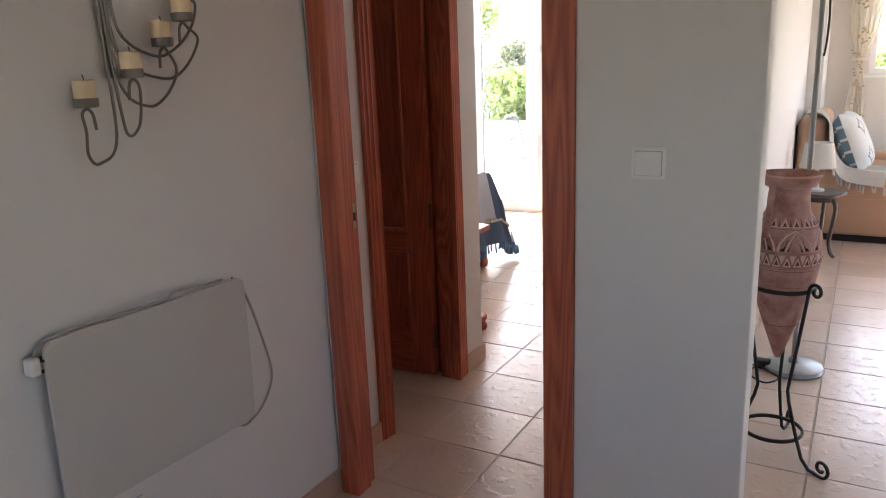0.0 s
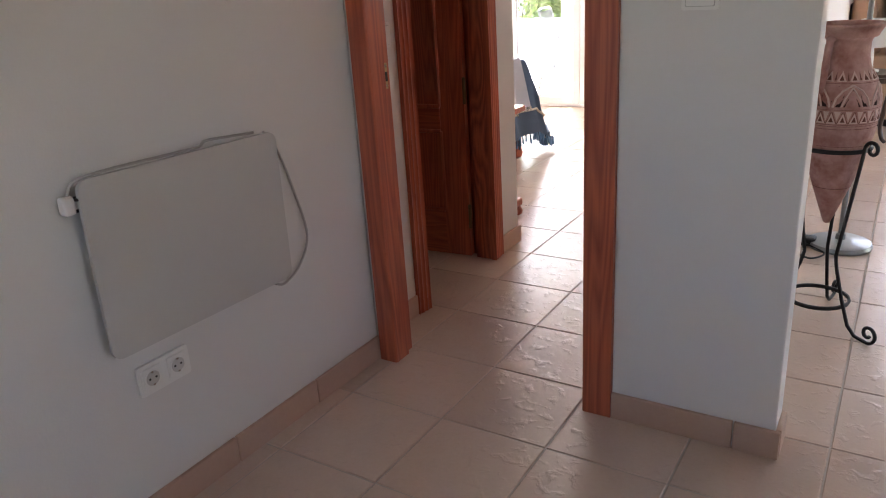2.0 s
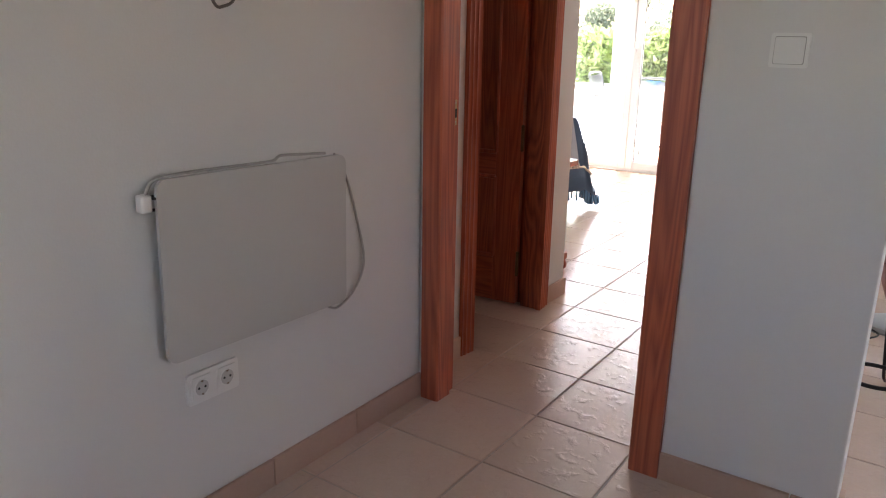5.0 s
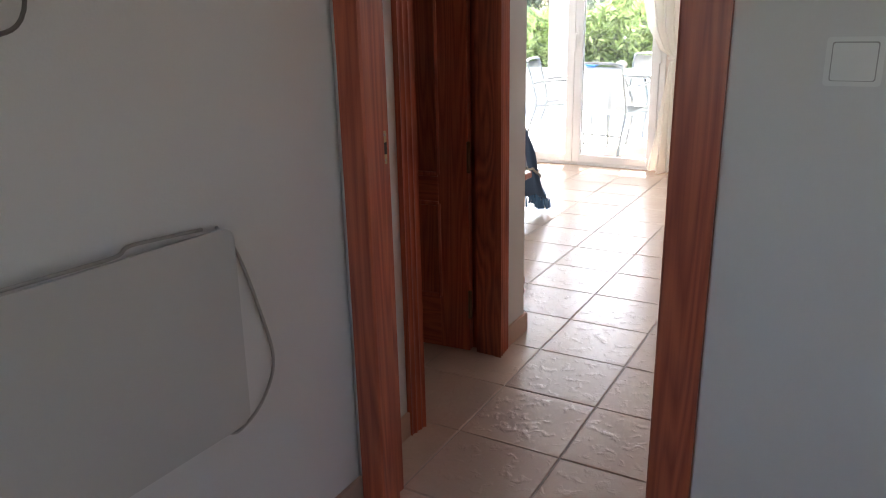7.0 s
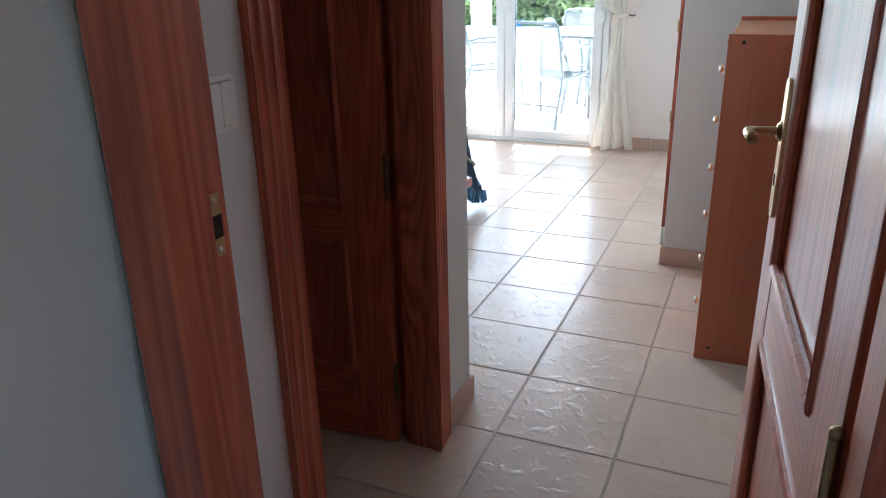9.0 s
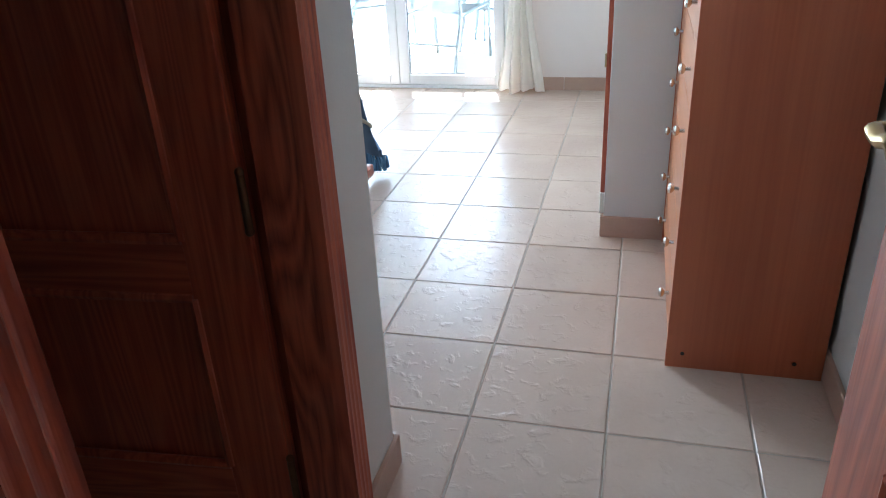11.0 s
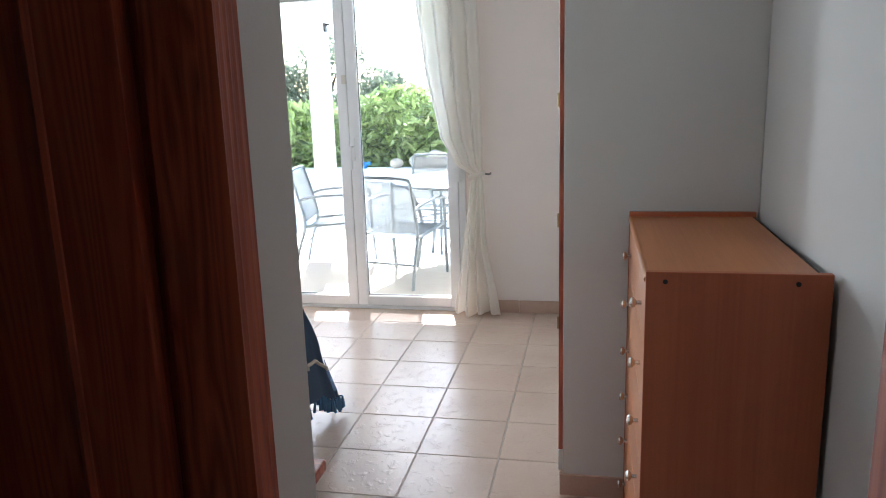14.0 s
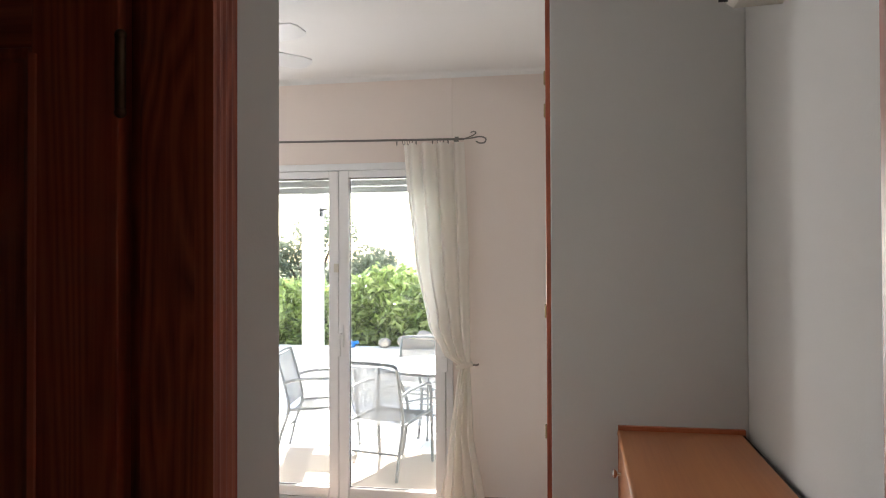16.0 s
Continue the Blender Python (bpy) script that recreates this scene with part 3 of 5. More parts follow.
# wooden edge of the wardrobe front on the wall return
strip = thing("wardrobe_edge", box(-0.090, -0.074, 2.474, 2.512, 0.165, 2.50, 0.003), PINE, "reddish-brown wooden wardrobe edge strip on the wall return", "wardrobe", kind="structure")
for z in (0.62, 0.98, 1.38, 2.05, 2.16):
    part("catch", box(-0.096, -0.0895, 2.477, 2.497, z, z + 0.045, 0.002), BRASS, strip, "small brass catch")
part("strip_foot", box(-0.090, -0.075, 2.474, 2.508, 0.084, 0.163, 0.002), PLASTIC, strip, "white painted foot of the strip")


# ---- chest of drawers ----
def chest(m):
    c = base("chest_of_drawers", m, "tall cherry laminate chest of six drawers against the wall", "chest of drawers")
    w, d, h, t = 0.388, 0.806, 1.040, 0.018
    for y in (0, d - t):
        p = part("side_panel", box(0, w, y, y + t, 0.0, h, 0.0012), LAMINATE, c)
        if y == 0:
            for x in (0.042, w - 0.070):
                for z in (0.045, h - 0.022):
                    part("dowel_hole_shade", moved(lathe([(0.0055, 0), (0.0055, 0.002)], 12), Matrix.Translation((x, 0.0005, z)) @ Matrix.Rotation(radians(90), 4, "X")), DARK, p, "dark disc painted as shade in a dowel hole")
    part("top", box(0.006, w - 0.012, t, d - t, h - 0.032, h - 0.014, 0.001), LAMINATE_TOP, c)
    part("top_edging", moved(tube([(0, t, 0), (0, d - t, 0)], 0.0095, 12), Matrix.Translation((0.006, 0, h - 0.0225))), LAMINATE_TOP, c, "lighter rounded front edging", True)
    part("back_panel", box(w - 0.010, w - 0.004, t, d - t, 0.02, h - 0.016), DARK, c, "dark hardboard back")
    part("plinth", box(0.022, 0.040, t, d - t, 0.0, 0.06, 0.001), LAMINATE, c)
    part("bottom", box(0.022, w - 0.012, t, d - t, 0.06, 0.076, 0.001), LAMINATE, c)
    hh = (h - 0.038 - 0.066) / 6
    for k in range(6):
        z = 0.066 + k * hh
        dr = part("drawer", box(0.002, 0.020, t + 0.003, d - t - 0.003, z + 0.002, z + hh - 0.002, 0.002), LAMINATE_TOP, c)
        for y in (0.150, d - 0.150):
            part("knob", moved(lathe([(0.0055, 0), (0.005, 0.012), (0.012, 0.017), (0.014, 0.022), (0.011, 0.027), (0.003, 0.029)], 18), Matrix.Translation((0.002, y, z + hh / 2)) @ Matrix.Rotation(radians(-90), 4, "Y")), CHROME, dr, "round nickel knob", True)
    return c


chest(pose(0.138, 1.648, 0))


# ---- patio door with curtain ----
win = tagged(base("window_1", Matrix(), "white PVC glazed patio double door, closed", "patio door"), kind="structure")
WX0, WX1, WM, WZ = -2.28, -0.774, -1.527, 2.20
Y0, Y1 = FY - 0.008, FY + 0.072
for nm, b in (("frame", (WX0, WX0 + 0.045, Y0, Y1, 0.0, WZ)), ("frame", (WX1 - 0.045, WX1, Y0, Y1, 0.0, WZ)), ("frame", (WX0 + 0.045, WX1 - 0.045, Y0, Y1, WZ - 0.045, WZ)), ("sill", (WX0 + 0.045, WX1 - 0.045, Y0 - 0.004, Y1, 0.0, 0.022))):
    part(nm, box(*b, 0.004), PVC, win)


def sash(x0, x1):
    s = 0.066
    z0, z1 = 0.024, WZ - 0.047
    bm = box(x0, x0 + s, Y0 - 0.006, Y0 + 0.056, z0, z1, 0.005)
    box(x1 - s, x1, Y0 - 0.006, Y0 + 0.056, z0, z1, 0.005, bm=bm)
    box(x0 + s, x1 - s, Y0 - 0.005, Y0 + 0.055, z0, z0 + s, 0.005, bm=bm)
    box(x0 + s, x1 - s, Y0 - 0.005, Y0 + 0.055, z1 - s + 0.02, z1, 0.005, bm=bm)
    sh = part("sash", bm, PVC, win)
    bead = bmesh.new()
    gx0, gx1, gz0, gz1 = x0 + s, x1 - s, z0 + s, z1 - s + 0.02
    for a, b in (((gx0, gz0), (gx1, gz0)), ((gx1, gz0), (gx1, gz1)), ((gx1, gz1), (gx0, gz1)), ((gx0, gz1), (gx0, gz0))):
        tube([(a[0], Y0 + 0.028, a[1]), (b[0], Y0 + 0.028, b[1])], 0.004, 6, bm=bead)
    part("gasket", bead, DARK, sh, "black rubber glazing gasket")
    p = part("pane", box(gx0, gx1, Y0 + 0.026, Y0 + 0.032, gz0, gz1), GLASS, sh, "clear glass pane")
    p.visible_shadow = False
    return sh


sash(WX0 + 0.047, WM - 0.0015)
right_sash = sash(WM + 0.0015, WX1 - 0.047)
hd = part("window_handle", box(WM + 0.010, WM + 0.036, Y0 - 0.016, Y0 - 0.006, 1.00, 1.15, 0.004), PVC, right_sash, "white lever handle")
part("lever", tube(smooth_path([(WM + 0.023, Y0 - 0.016, 1.09), (WM + 0.023, Y0 - 0.05, 1.09), (WM + 0.023, Y0 - 0.056, 1.07), (WM + 0.023, Y0 - 0.056, 0.95)], 5), 0.009, 10), PVC, hd, smooth=True)
part("sash_lock", box(WM - 0.030, WM + 0.002, Y0 - 0.020, Y0 - 0.006, 1.49, 1.547, 0.004), AC_BEIGE, right_sash, "yellowed plastic sash lock")
part("shutter_hinge", box(WX1 - 0.075, WX1 - 0.030, Y0 - 0.026, Y0 - 0.006, 0.86, 0.95, 0.004), PVC, right_sash)
shut = tagged(base("roller_shutter", Matrix.Translation((0, FY + 0.12, 0)), "white roller shutter pulled up over the patio door", "roller shutter"), kind="structure")
for k in range(4):
    for x0, x1 in ((WX0 + 0.02, WX1 - 0.02),):
        part("slat", box(x0, x1, -0.006, 0.008, 2.018 + k * 0.045, 2.061 + k * 0.045, 0.004), PVC, shut)

rail = base("curtain_rod", Matrix.Translation((-0.085, FY - 0.09, 2.322)), "thin wrought-iron curtain rod with a scroll end", "curtain rod")
part("rod", tube([(-2.45, 0, 0.028), (-0.60, 0, 0)], 0.007, 10), PEWTER, rail, smooth=True)
sc = smooth_path([(-0.62, 0, 0.0), (-0.56, 0, 0.004), (-0.50, 0, 0.012), (-0.465, 0, 0.0), (-0.47, 0, -0.024), (-0.50, 0, -0.028), (-0.525, 0, -0.016)], 6)
part("finial", tube(sc, 0.0045, 8), PEWTER, rail, smooth=True)
sc = smooth_path([(-0.60, 0, 0.002), (-0.55, 0, 0.018), (-0.525, 0, 0.036), (-0.54, 0, 0.046), (-0.558, 0, 0.038)], 6)
part("finial", tube(sc, 0.0035, 8), PEWTER, rail, smooth=True)
for x in (-0.66, -2.35):
    part("bracket", join(box(x - 0.012, x + 0.012, 0.078, 0.09, -0.03, 0.03, 0.003), tube([(x, 0.08, -0.004), (x, 0.0, -0.008)], 0.006, 8)), PEWTER, rail)
for x in (-1.03, -0.985, -0.955, -0.93, -0.905, -0.80, -0.76, -0.73, -0.70, -0.645):
    ring = bmesh.new()
    pts = [(0, 0.016 * math.sin(a), 0.016 * math.cos(a)) for a in [k * math.pi / 8 for k in range(17)]]
    tube(pts, 0.0022, 6, bm=ring)
    part("ring", moved(ring, Matrix.Translation((x, 0, -0.012 + 0.006 * ((x * 97) % 1))) @ Matrix.Rotation(radians(25 * math.sin(x * 60)), 4, "Z")), PEWTER, rail, smooth=True)


def interp(table, z):
    for (za, a), (zb, b) in zip(table, table[1:]):
        if za >= z >= zb:
            u = (za - z) / (za - zb)
            u = u * u * (3 - 2 * u) * 0.4 + u * 0.6
            return a + (b - a) * u
    return table[-1][1]


def curtain_mesh(left, right, amp, y, folds, z_top, nz=90, nu=140, seed=0.0, lean=()):
    bm = bmesh.new()
    rows = []
    for i in range(nz + 1):
        z = z_top * (1 - i / nz)
        a, b, f = interp(left, z), interp(right, z), interp(amp, z)
        row = []
        for k in range(nu + 1):
            u = k / nu
            ph = 2 * math.pi * folds * (u + 0.035 * math.sin(5 * u + seed) + 0.012 * math.sin(z * 2.1 + seed))
            s = math.sin(ph) + 0.35 * math.sin(2.1 * ph + 1.3 + seed)
            yy = y + f * s + 0.006 * math.sin(3 * z + 9 * u)
            row.append(bm.verts.new((a + (b - a) * u + 0.25 * f * math.cos(ph), yy, max(z, 0.004) + (0.012 * math.sin(9 * u + 1) + 0.012 if i == nz else 0))))
        rows.append(row)
    for r, s in zip(rows, rows[1:]):
        for k in range(nu):
            bm.faces.new((r[k], r[k + 1], s[k + 1], s[k]))
    return bm


cur = base("curtain", Matrix(), "cream voile curtain tied back beside the patio door", "curtain")
cm = part("cloth", curtain_mesh([(2.30, -1.075), (2.1, -1.062), (1.55, -1.008), (1.16, -0.926), (0.98, -0.83), (0.91, -0.715), (0.85, -0.735), (0.4, -0.80), (0.0, -0.87)], [(2.30, -0.690), (1.6, -0.668), (0.93, -0.655), (0.5, -0.640), (0.0, -0.560)], [(2.30, 0.036), (1.6, 0.046), (1.05, 0.030), (0.91, 0.012), (0.6, 0.030), (0.0, 0.044)], FY - 0.095, 4.2, 2.30), CURTAIN, cur, smooth=True)
part("tie_band", tube([(-0.687 + 0.048 * math.cos(a), FY - 0.095 + 0.034 * math.sin(a), 0.915 + 0.012 * math.cos(a)) for a in [k * math.pi / 12 for k in range(25)]], 0.007, 8, 2.0), CURTAIN, cur, smooth=True)
hook = thing("tieback_hook", tube(smooth_path([(-0.612, FY - 0.001, 0.912), (-0.612, FY - 0.05, 0.912), (-0.622, FY - 0.065, 0.914), (-0.655, FY - 0.068, 0.917)], 5), 0.0055, 8), PEWTER, "small iron curtain tieback hook on the wall", "hook", smooth=True)


# ---- terrace and garden ----
ground = thing("ground", box(-400, 400, 4.6, 400, -0.6, -0.25), GRASS, "dry green lawn beyond the terrace", "ground", kind="structure")
terrace = thing("terrace", box(-9, 0.54, FY + 0.25, 8.5, -0.24, -0.033), GROUT, "sunlit pale tiled terrace", "terrace", kind="structure")
thing("terrace_threshold", box(-2.28, -0.774, FY + 0.072, FY + 0.28, -0.2, 0.012, 0.004), TERRACE, "pale stone door threshold", "threshold", kind="structure")
thing("porch_roof", box(-6.5, 0.54, FY + 0.25, 7.12, 2.605, 2.80), RENDER_WHITE, "white rendered porch roof", "roof", kind="structure")
thing("porch_column", join(box(-2.66, -2.485, 6.87, 7.045, -0.033, 2.605, 0.01), box(-2.68, -2.465, 6.85, 7.065, -0.033, 0.10, 0.01)), RENDER_WHITE, "white rendered square porch column", "column", kind="structure")
bracket = base("column_bracket", Matrix.Translation((-2.485, 6.93, 2.044)), "small dark metal bracket on the porch column", "bracket")
part("plate", box(0.0, 0.012, -0.03, 0.03, -0.05, 0.03, 0.002), IRON, bracket)
part("arm", tube([(0.008, 0, 0.012), (0.075, 0, 0.024)], 0.011, 8, taper=0.5), IRON, bracket)
garden_wall = thing("garden_wall", join(box(-9, 5, 8.10, 8.30, -0.2, 0.50, 0.01), box(-9, 5, 8.06, 8.34, 0.50, 0.56, 0.012)), RENDER_WHITE, "low white rendered garden wall", "garden wall", kind="structure")


def leaves(count, where, size, seed, up=0.3):
    """Loose leaf blades, each a folded lozenge."""
    rnd = random.Random(seed)
    verts, faces = [], []
    for _ in range(count):
        c = where(rnd)
        n = Vector((rnd.gauss(0, 1), rnd.gauss(0, 1) - 0.5, rnd.gauss(0, 1) + up)).normalized()
        a = n.orthogonal().normalized()
        a.rotate(Matrix.Rotation(rnd.uniform(0, 6.283), 3, n))
        b = n.cross(a)
        l = size * rnd.uniform(0.6, 1.35)
        w = l * rnd.uniform(0.28, 0.42)
        k = len(verts)
        verts += [c - a * l, c + b * w + n * w * 0.3, c + a * l, c - b * w + n * w * 0.3]
        faces += [(k, k + 1, k + 2), (k, k + 2, k + 3)]
    me = bpy.data.meshes.new("leaves")
    me.from_pydata([tuple(v) for v in verts], [], faces)
    return me


def hedge_spot(rnd):
    x = rnd.uniform(-8.5, 3.0)
    while x < -3.9 and (math.sin(4.1 * x) + math.sin(9.7 * x + 1) < 0.1 or rnd.random() < 0.35):
        x = rnd.uniform(-8.5, 3.0)
    top = 1.33 + 0.10 * math.sin(2.3 * x) + 0.07 * math.sin(5.1 * x + 1)
    z = 0.25 + (top - 0.25) * rnd.random() ** 0.8
    depth = 0.35 + 0.12 * math.sin(3.7 * x + 2.2 * z)
    y = 9.0 + rnd.choice((-1, -1, -1, 1)) * depth * rnd.uniform(0.5, 1.15)
    return Vector((x, y, z + (rnd.gauss(0, 0.06) if rnd.random() < 0.2 else 0)))


hedge = base("hedge", Matrix(), "leafy green garden hedge behind a low white wall", "hedge")
me = leaves(18000, hedge_spot, 0.072, 4)
me.materials.append(LEAF)
hl = new("foliage", me)
hl.parent = hedge
hl["kind"] = "stuff"
rndh = random.Random(7)
bm = bmesh.new()
for k in range(46):
    x = -8.4 + k * 0.25
    pts = [(x + rndh.gauss(0, 0.03), 9.0 + rndh.gauss(0, 0.05), -0.25), (x + rndh.gauss(0, 0.08), 9.0 + rndh.gauss(0, 0.08), 0.5), (x + rndh.gauss(0, 0.15), 9.0 + rndh.gauss(0, 0.12), 1.35)]
    tube(smooth_path(pts, 4), 0.014, 5, bm=bm, taper=0.4)
part("stems", bm, BARK, hedge)
# Box filling the hedge, in the darker leaf colour to paint shade between leaves.
part("shaded_core", moved(box(-3.9, 3.0, 8.90, 9.10, -0.25, 1.02, 0.04), Matrix()), LEAF2, hedge)


def tree(x, y, h, r, seed, leaf_mat, size=0.05, count=5200, label="grey-green olive tree beyond the hedge"):
    rnd = random.Random(seed)
    t = base("tree", Matrix.Translation((x, y, -0.25)), label, "tree")
    bm = tube(smooth_path([(0, 0, 0), (0.06, 0.03, h * 0.2), (-0.04, 0, h * 0.4), (0.05, 0.02, h * 0.62)], 5), 0.10, 8, bm=bmesh.new(), taper=0.5)
    clumps = []
    for k in range(11):
        a, e = rnd.uniform(0, 6.28), rnd.uniform(0.0, 1.0)
        tip = Vector((r * 0.8 * math.cos(a) * math.cos(e), r * 0.8 * math.sin(a) * math.cos(e), h * 0.62 + (h * 0.38) * e * rnd.uniform(0.4, 1.0)))
        tube(smooth_path([(0, 0, h * rnd.uniform(0.3, 0.55)), tip * 0.55 + Vector((0, 0, h * 0.22)), tip], 4), 0.035, 5, bm=bm, taper=0.3)
        clumps.append((tip, rnd.uniform(0.25, 0.5) * r))
    part("trunk", bm, BARK, t)

    def spot(q):
        c, cr = q.choice(clumps)
        v = Vector((q.gauss(0, 1), q.gauss(0, 1), q.gauss(0, 0.8))).normalized() * cr * q.random() ** 0.4
        return c + v
    me = leaves(count, spot, size, seed + 1)
    me.materials.append(leaf_mat)
    ob = new("crown", me)
    ob.parent = t
    ob["kind"] = "stuff"
    return t


tree(-4.45, 11.9, 2.3, 0.95, 11, LEAF2)
tree(-3.65, 12.5, 2.0, 0.6, 13, LEAF2)
tree(-5.8, 10.5, 3.3, 1.2, 17, LEAF, 0.07, label="bright green leafy garden tree beyond the hedge")
tree(-2.97, 10.7, 1.65, 0.4, 21, LEAF, 0.06, 2500, label="low bright green shrub rising above the hedge")


# Added wall, its white standing for the glare beyond the hedge.
thing("glare_backing_wall", join(box(-30, 12, 14.0, 14.2, -0.3, 1.02, 0.01), box(-30, 12, 13.96, 14.24, 1.02, 1.08, 0.01)), RENDER_WHITE, "white wall added far beyond the hedge for the glare there", "garden wall", kind="structure")

# patio furniture
def patio_chair(m):
    """Faces +y; seat centre over the origin."""
    c = base("patio_chair", m, "grey metal patio chair with a taupe sling seat on the terrace", "chair", "patio chairs round the table")
    w, r = 0.235, 0.0125
    for s in (-1, 1):
        x = s * w
        part("side_frame", tube(smooth_path([(x, -0.34, 0.0), (x, -0.29, 0.2), (x, -0.23, 0.40), (x, -0.265, 0.60), (x, -0.325, 0.815)], 5), r, 8), PATIO_METAL, c, smooth=True)
        part("front_leg", tube(smooth_path([(x, 0.27, 0.0), (x, 0.25, 0.30), (x, 0.24, 0.58), (x * 1.02, 0.20, 0.635), (x * 1.04, 0.05, 0.645), (x * 1.03, -0.16, 0.63), (x, -0.275, 0.60)], 5), r, 8), PATIO_METAL, c, smooth=True)
        part("seat_rail", tube([(x * 0.97, 0.245, 0.425), (x * 0.97, -0.235, 0.385)], r, 8), PATIO_METAL, c)
    part("top_rail", tube(smooth_path([(-w, -0.325, 0.815), (-w * 0.85, -0.332, 0.838), (0, -0.34, 0.846), (w * 0.85, -0.332, 0.838), (w, -0.325, 0.815)], 5), r, 8), PATIO_METAL, c, smooth=True)
    part("cross_bar", tube([(-w, -0.30, 0.20), (w, -0.30, 0.20)], 0.009, 8), PATIO_METAL, c)
    part("cross_bar", tube([(-w, 0.24, 0.40), (w, 0.24, 0.40)], 0.009, 8), PATIO_METAL, c)

    def sling(profile):
        bm = bmesh.new()
        rows = []
        for y, z in profile:
            rows.append([bm.verts.new((-w * 0.96 + 2 * w * 0.96 * k / 8, y - 0.012 * math.sin(math.pi * k / 8), z - 0.012 * math.sin(math.pi * k / 8))) for k in range(9)])
        for a, b in zip(rows, rows[1:]):
            for k in range(8):
                bm.faces.new((a[k], a[k + 1], b[k + 1], b[k]))
        bmesh.ops.solidify(bm, geom=bm.faces[:], thickness=0.003)
        return bm
    part("seat", sling([(0.25, 0.425), (0.12, 0.412), (-0.05, 0.398), (-0.20, 0.392)]), SLING, c, "taupe mesh sling seat", True)
    part("backrest", sling([(-0.225, 0.43), (-0.255, 0.56), (-0.290, 0.70), (-0.325, 0.828)]), SLING, c, "taupe mesh sling back", True)
    return c


TZ = -0.022
chair = patio_chair(pose(-1.409, 5.468, TZ, 0, 0, -14))
copy_thing(chair, pose(-2.09, 5.89, TZ, 0, 0, -82))
copy_thing(chair, pose(-1.50, 6.67, TZ, 0, 0, 172))
copy_thing(chair, pose(-0.54, 5.855, TZ, 0, 0, 75))

table = base("patio_table", Matrix.Translation((-1.09, 6.13, TZ)), "round patio table with grey metal legs, sky reflection painted on its glass top", "table")
# The reflected sky is in the top's colour.
part("glass_top", moved(lathe([(0.56, 0), (0.565, 0.003), (0.56, 0.006)], 48), Matrix.Translation((0, 0, 0.712))), GLASS_SKY, table, "round glass top coloured as if reflecting the sky", True)
bm = bmesh.new()
tube([(0.56 * math.cos(k * math.pi / 24), 0.56 * math.sin(k * math.pi / 24), 0.702) for k in range(49)], 0.014, 8, bm=bm)
part("rim", bm, PATIO_METAL, table, smooth=True)
for k in range(4):
    a = radians(45 + 90 * k)
    part("leg", tube(smooth_path([(0.50 * math.cos(a), 0.50 * math.sin(a), 0.70), (0.38 * math.cos(a), 0.38 * math.sin(a), 0.40), (0.44 * math.cos(a), 0.44 * math.sin(a), 0.0)], 6), 0.014, 8), PATIO_METAL, table, smooth=True)
bm = bmesh.new()
tube([(0.385 * math.cos(k * math.pi / 16), 0.385 * math.sin(k * math.pi / 16), 0.36) for k in range(33)], 0.009, 6, bm=bm)
part("brace_ring", bm, PATIO_METAL, table, smooth=True)
bm = bmesh_ball(0.07, 14)
for v in bm.verts:
    v.co.z = max(v.co.z, -0.045) * 0.7
    v.co *= 1 + 0.25 * noise.noise(v.co * 20)
for k in range(3):
    join(bm, moved(tube([(0, 0, 0), (0.10 * math.cos(k * 2.1), 0.08 * math.sin(k * 2.1), 0.03)], 0.02, 8), Matrix()))
toy = thing("blue_toy", bm, BLUEPLASTIC, "small bright blue plastic garden toy on the low wall", "toy", smooth=True)
toy.matrix_world = Matrix.Translation((-2.59, 8.2, 0.592))
rr = random.Random(5)
for k, (x, y, s) in enumerate(((-1.94, 8.18, 0.10), (-1.71, 8.22, 0.13), (-2.17, 8.2, 0.08))):
    bm = bmesh.new()
    bmesh.ops.create_icosphere(bm, subdivisions=3, radius=s)
    for v in bm.verts:
        v.co *= 1 + 0.35 * noise.noise(v.co * 7 + Vector((k * 9, 0, 0)))
        v.co.z *= 0.75
    low = min(v.co.z for v in bm.verts)
    ob = thing("rock", bm, STONE, "pale rough rock on the low garden wall", "rock", "rocks on the wall", smooth=True)
    ob.matrix_world = Matrix.Translation((x, y, 0.56 - low - 0.004))


# ---- entry: heater, sockets, switches, sconce ----
heater = base("panel_heater", pose(WX, -0.788, 0.678, -1.2, 0, 0) @ Matrix.Diagonal((1, 0.95, 0.92, 1)), "flat pale grey panel heater hung on the wall, unplugged", "heater")
part("front_plate", prism(rounded(0.605, 0.447, 0.028), 0.034, 0.043), ENAMEL, heater, smooth=True)
part("back_tray", prism(rounded(0.56, 0.40, 0.02), 0.012, 0.034), PLASTIC, heater)
for y in (-0.2, 0.2):
    part("bracket", box(0.0, 0.012, y - 0.03, y + 0.03, 0.10, 0.14, 0.002), STEEL, heater)
cable = part("cable", tube(smooth_path([(0.012, 0.262, -0.242), (0.013, 0.30, -0.252), (0.014, 0.37, -0.215), (0.012, 0.418, -0.130), (0.010, 0.385, 0.02), (0.013, 0.335, 0.155), (0.016, 0.285, 0.222)], 8), 0.0036, 8), FLEX, heater, "loose grey-white flex", True)
part("cable", tube(smooth_path([(0.024, 0.24, 0.229), (0.026, 0.14, 0.236), (0.030, 0.07, 0.240), (0.036, 0.04, 0.231), (0.036, -0.03, 0.230), (0.032, -0.14, 0.230), (0.032, -0.24, 0.229), (0.020, -0.292, 0.218), (0.022, -0.312, 0.196), (0.024, -0.318, 0.18)], 7), 0.0038, 8), FLEX, heater, "loose grey-white flex", True)
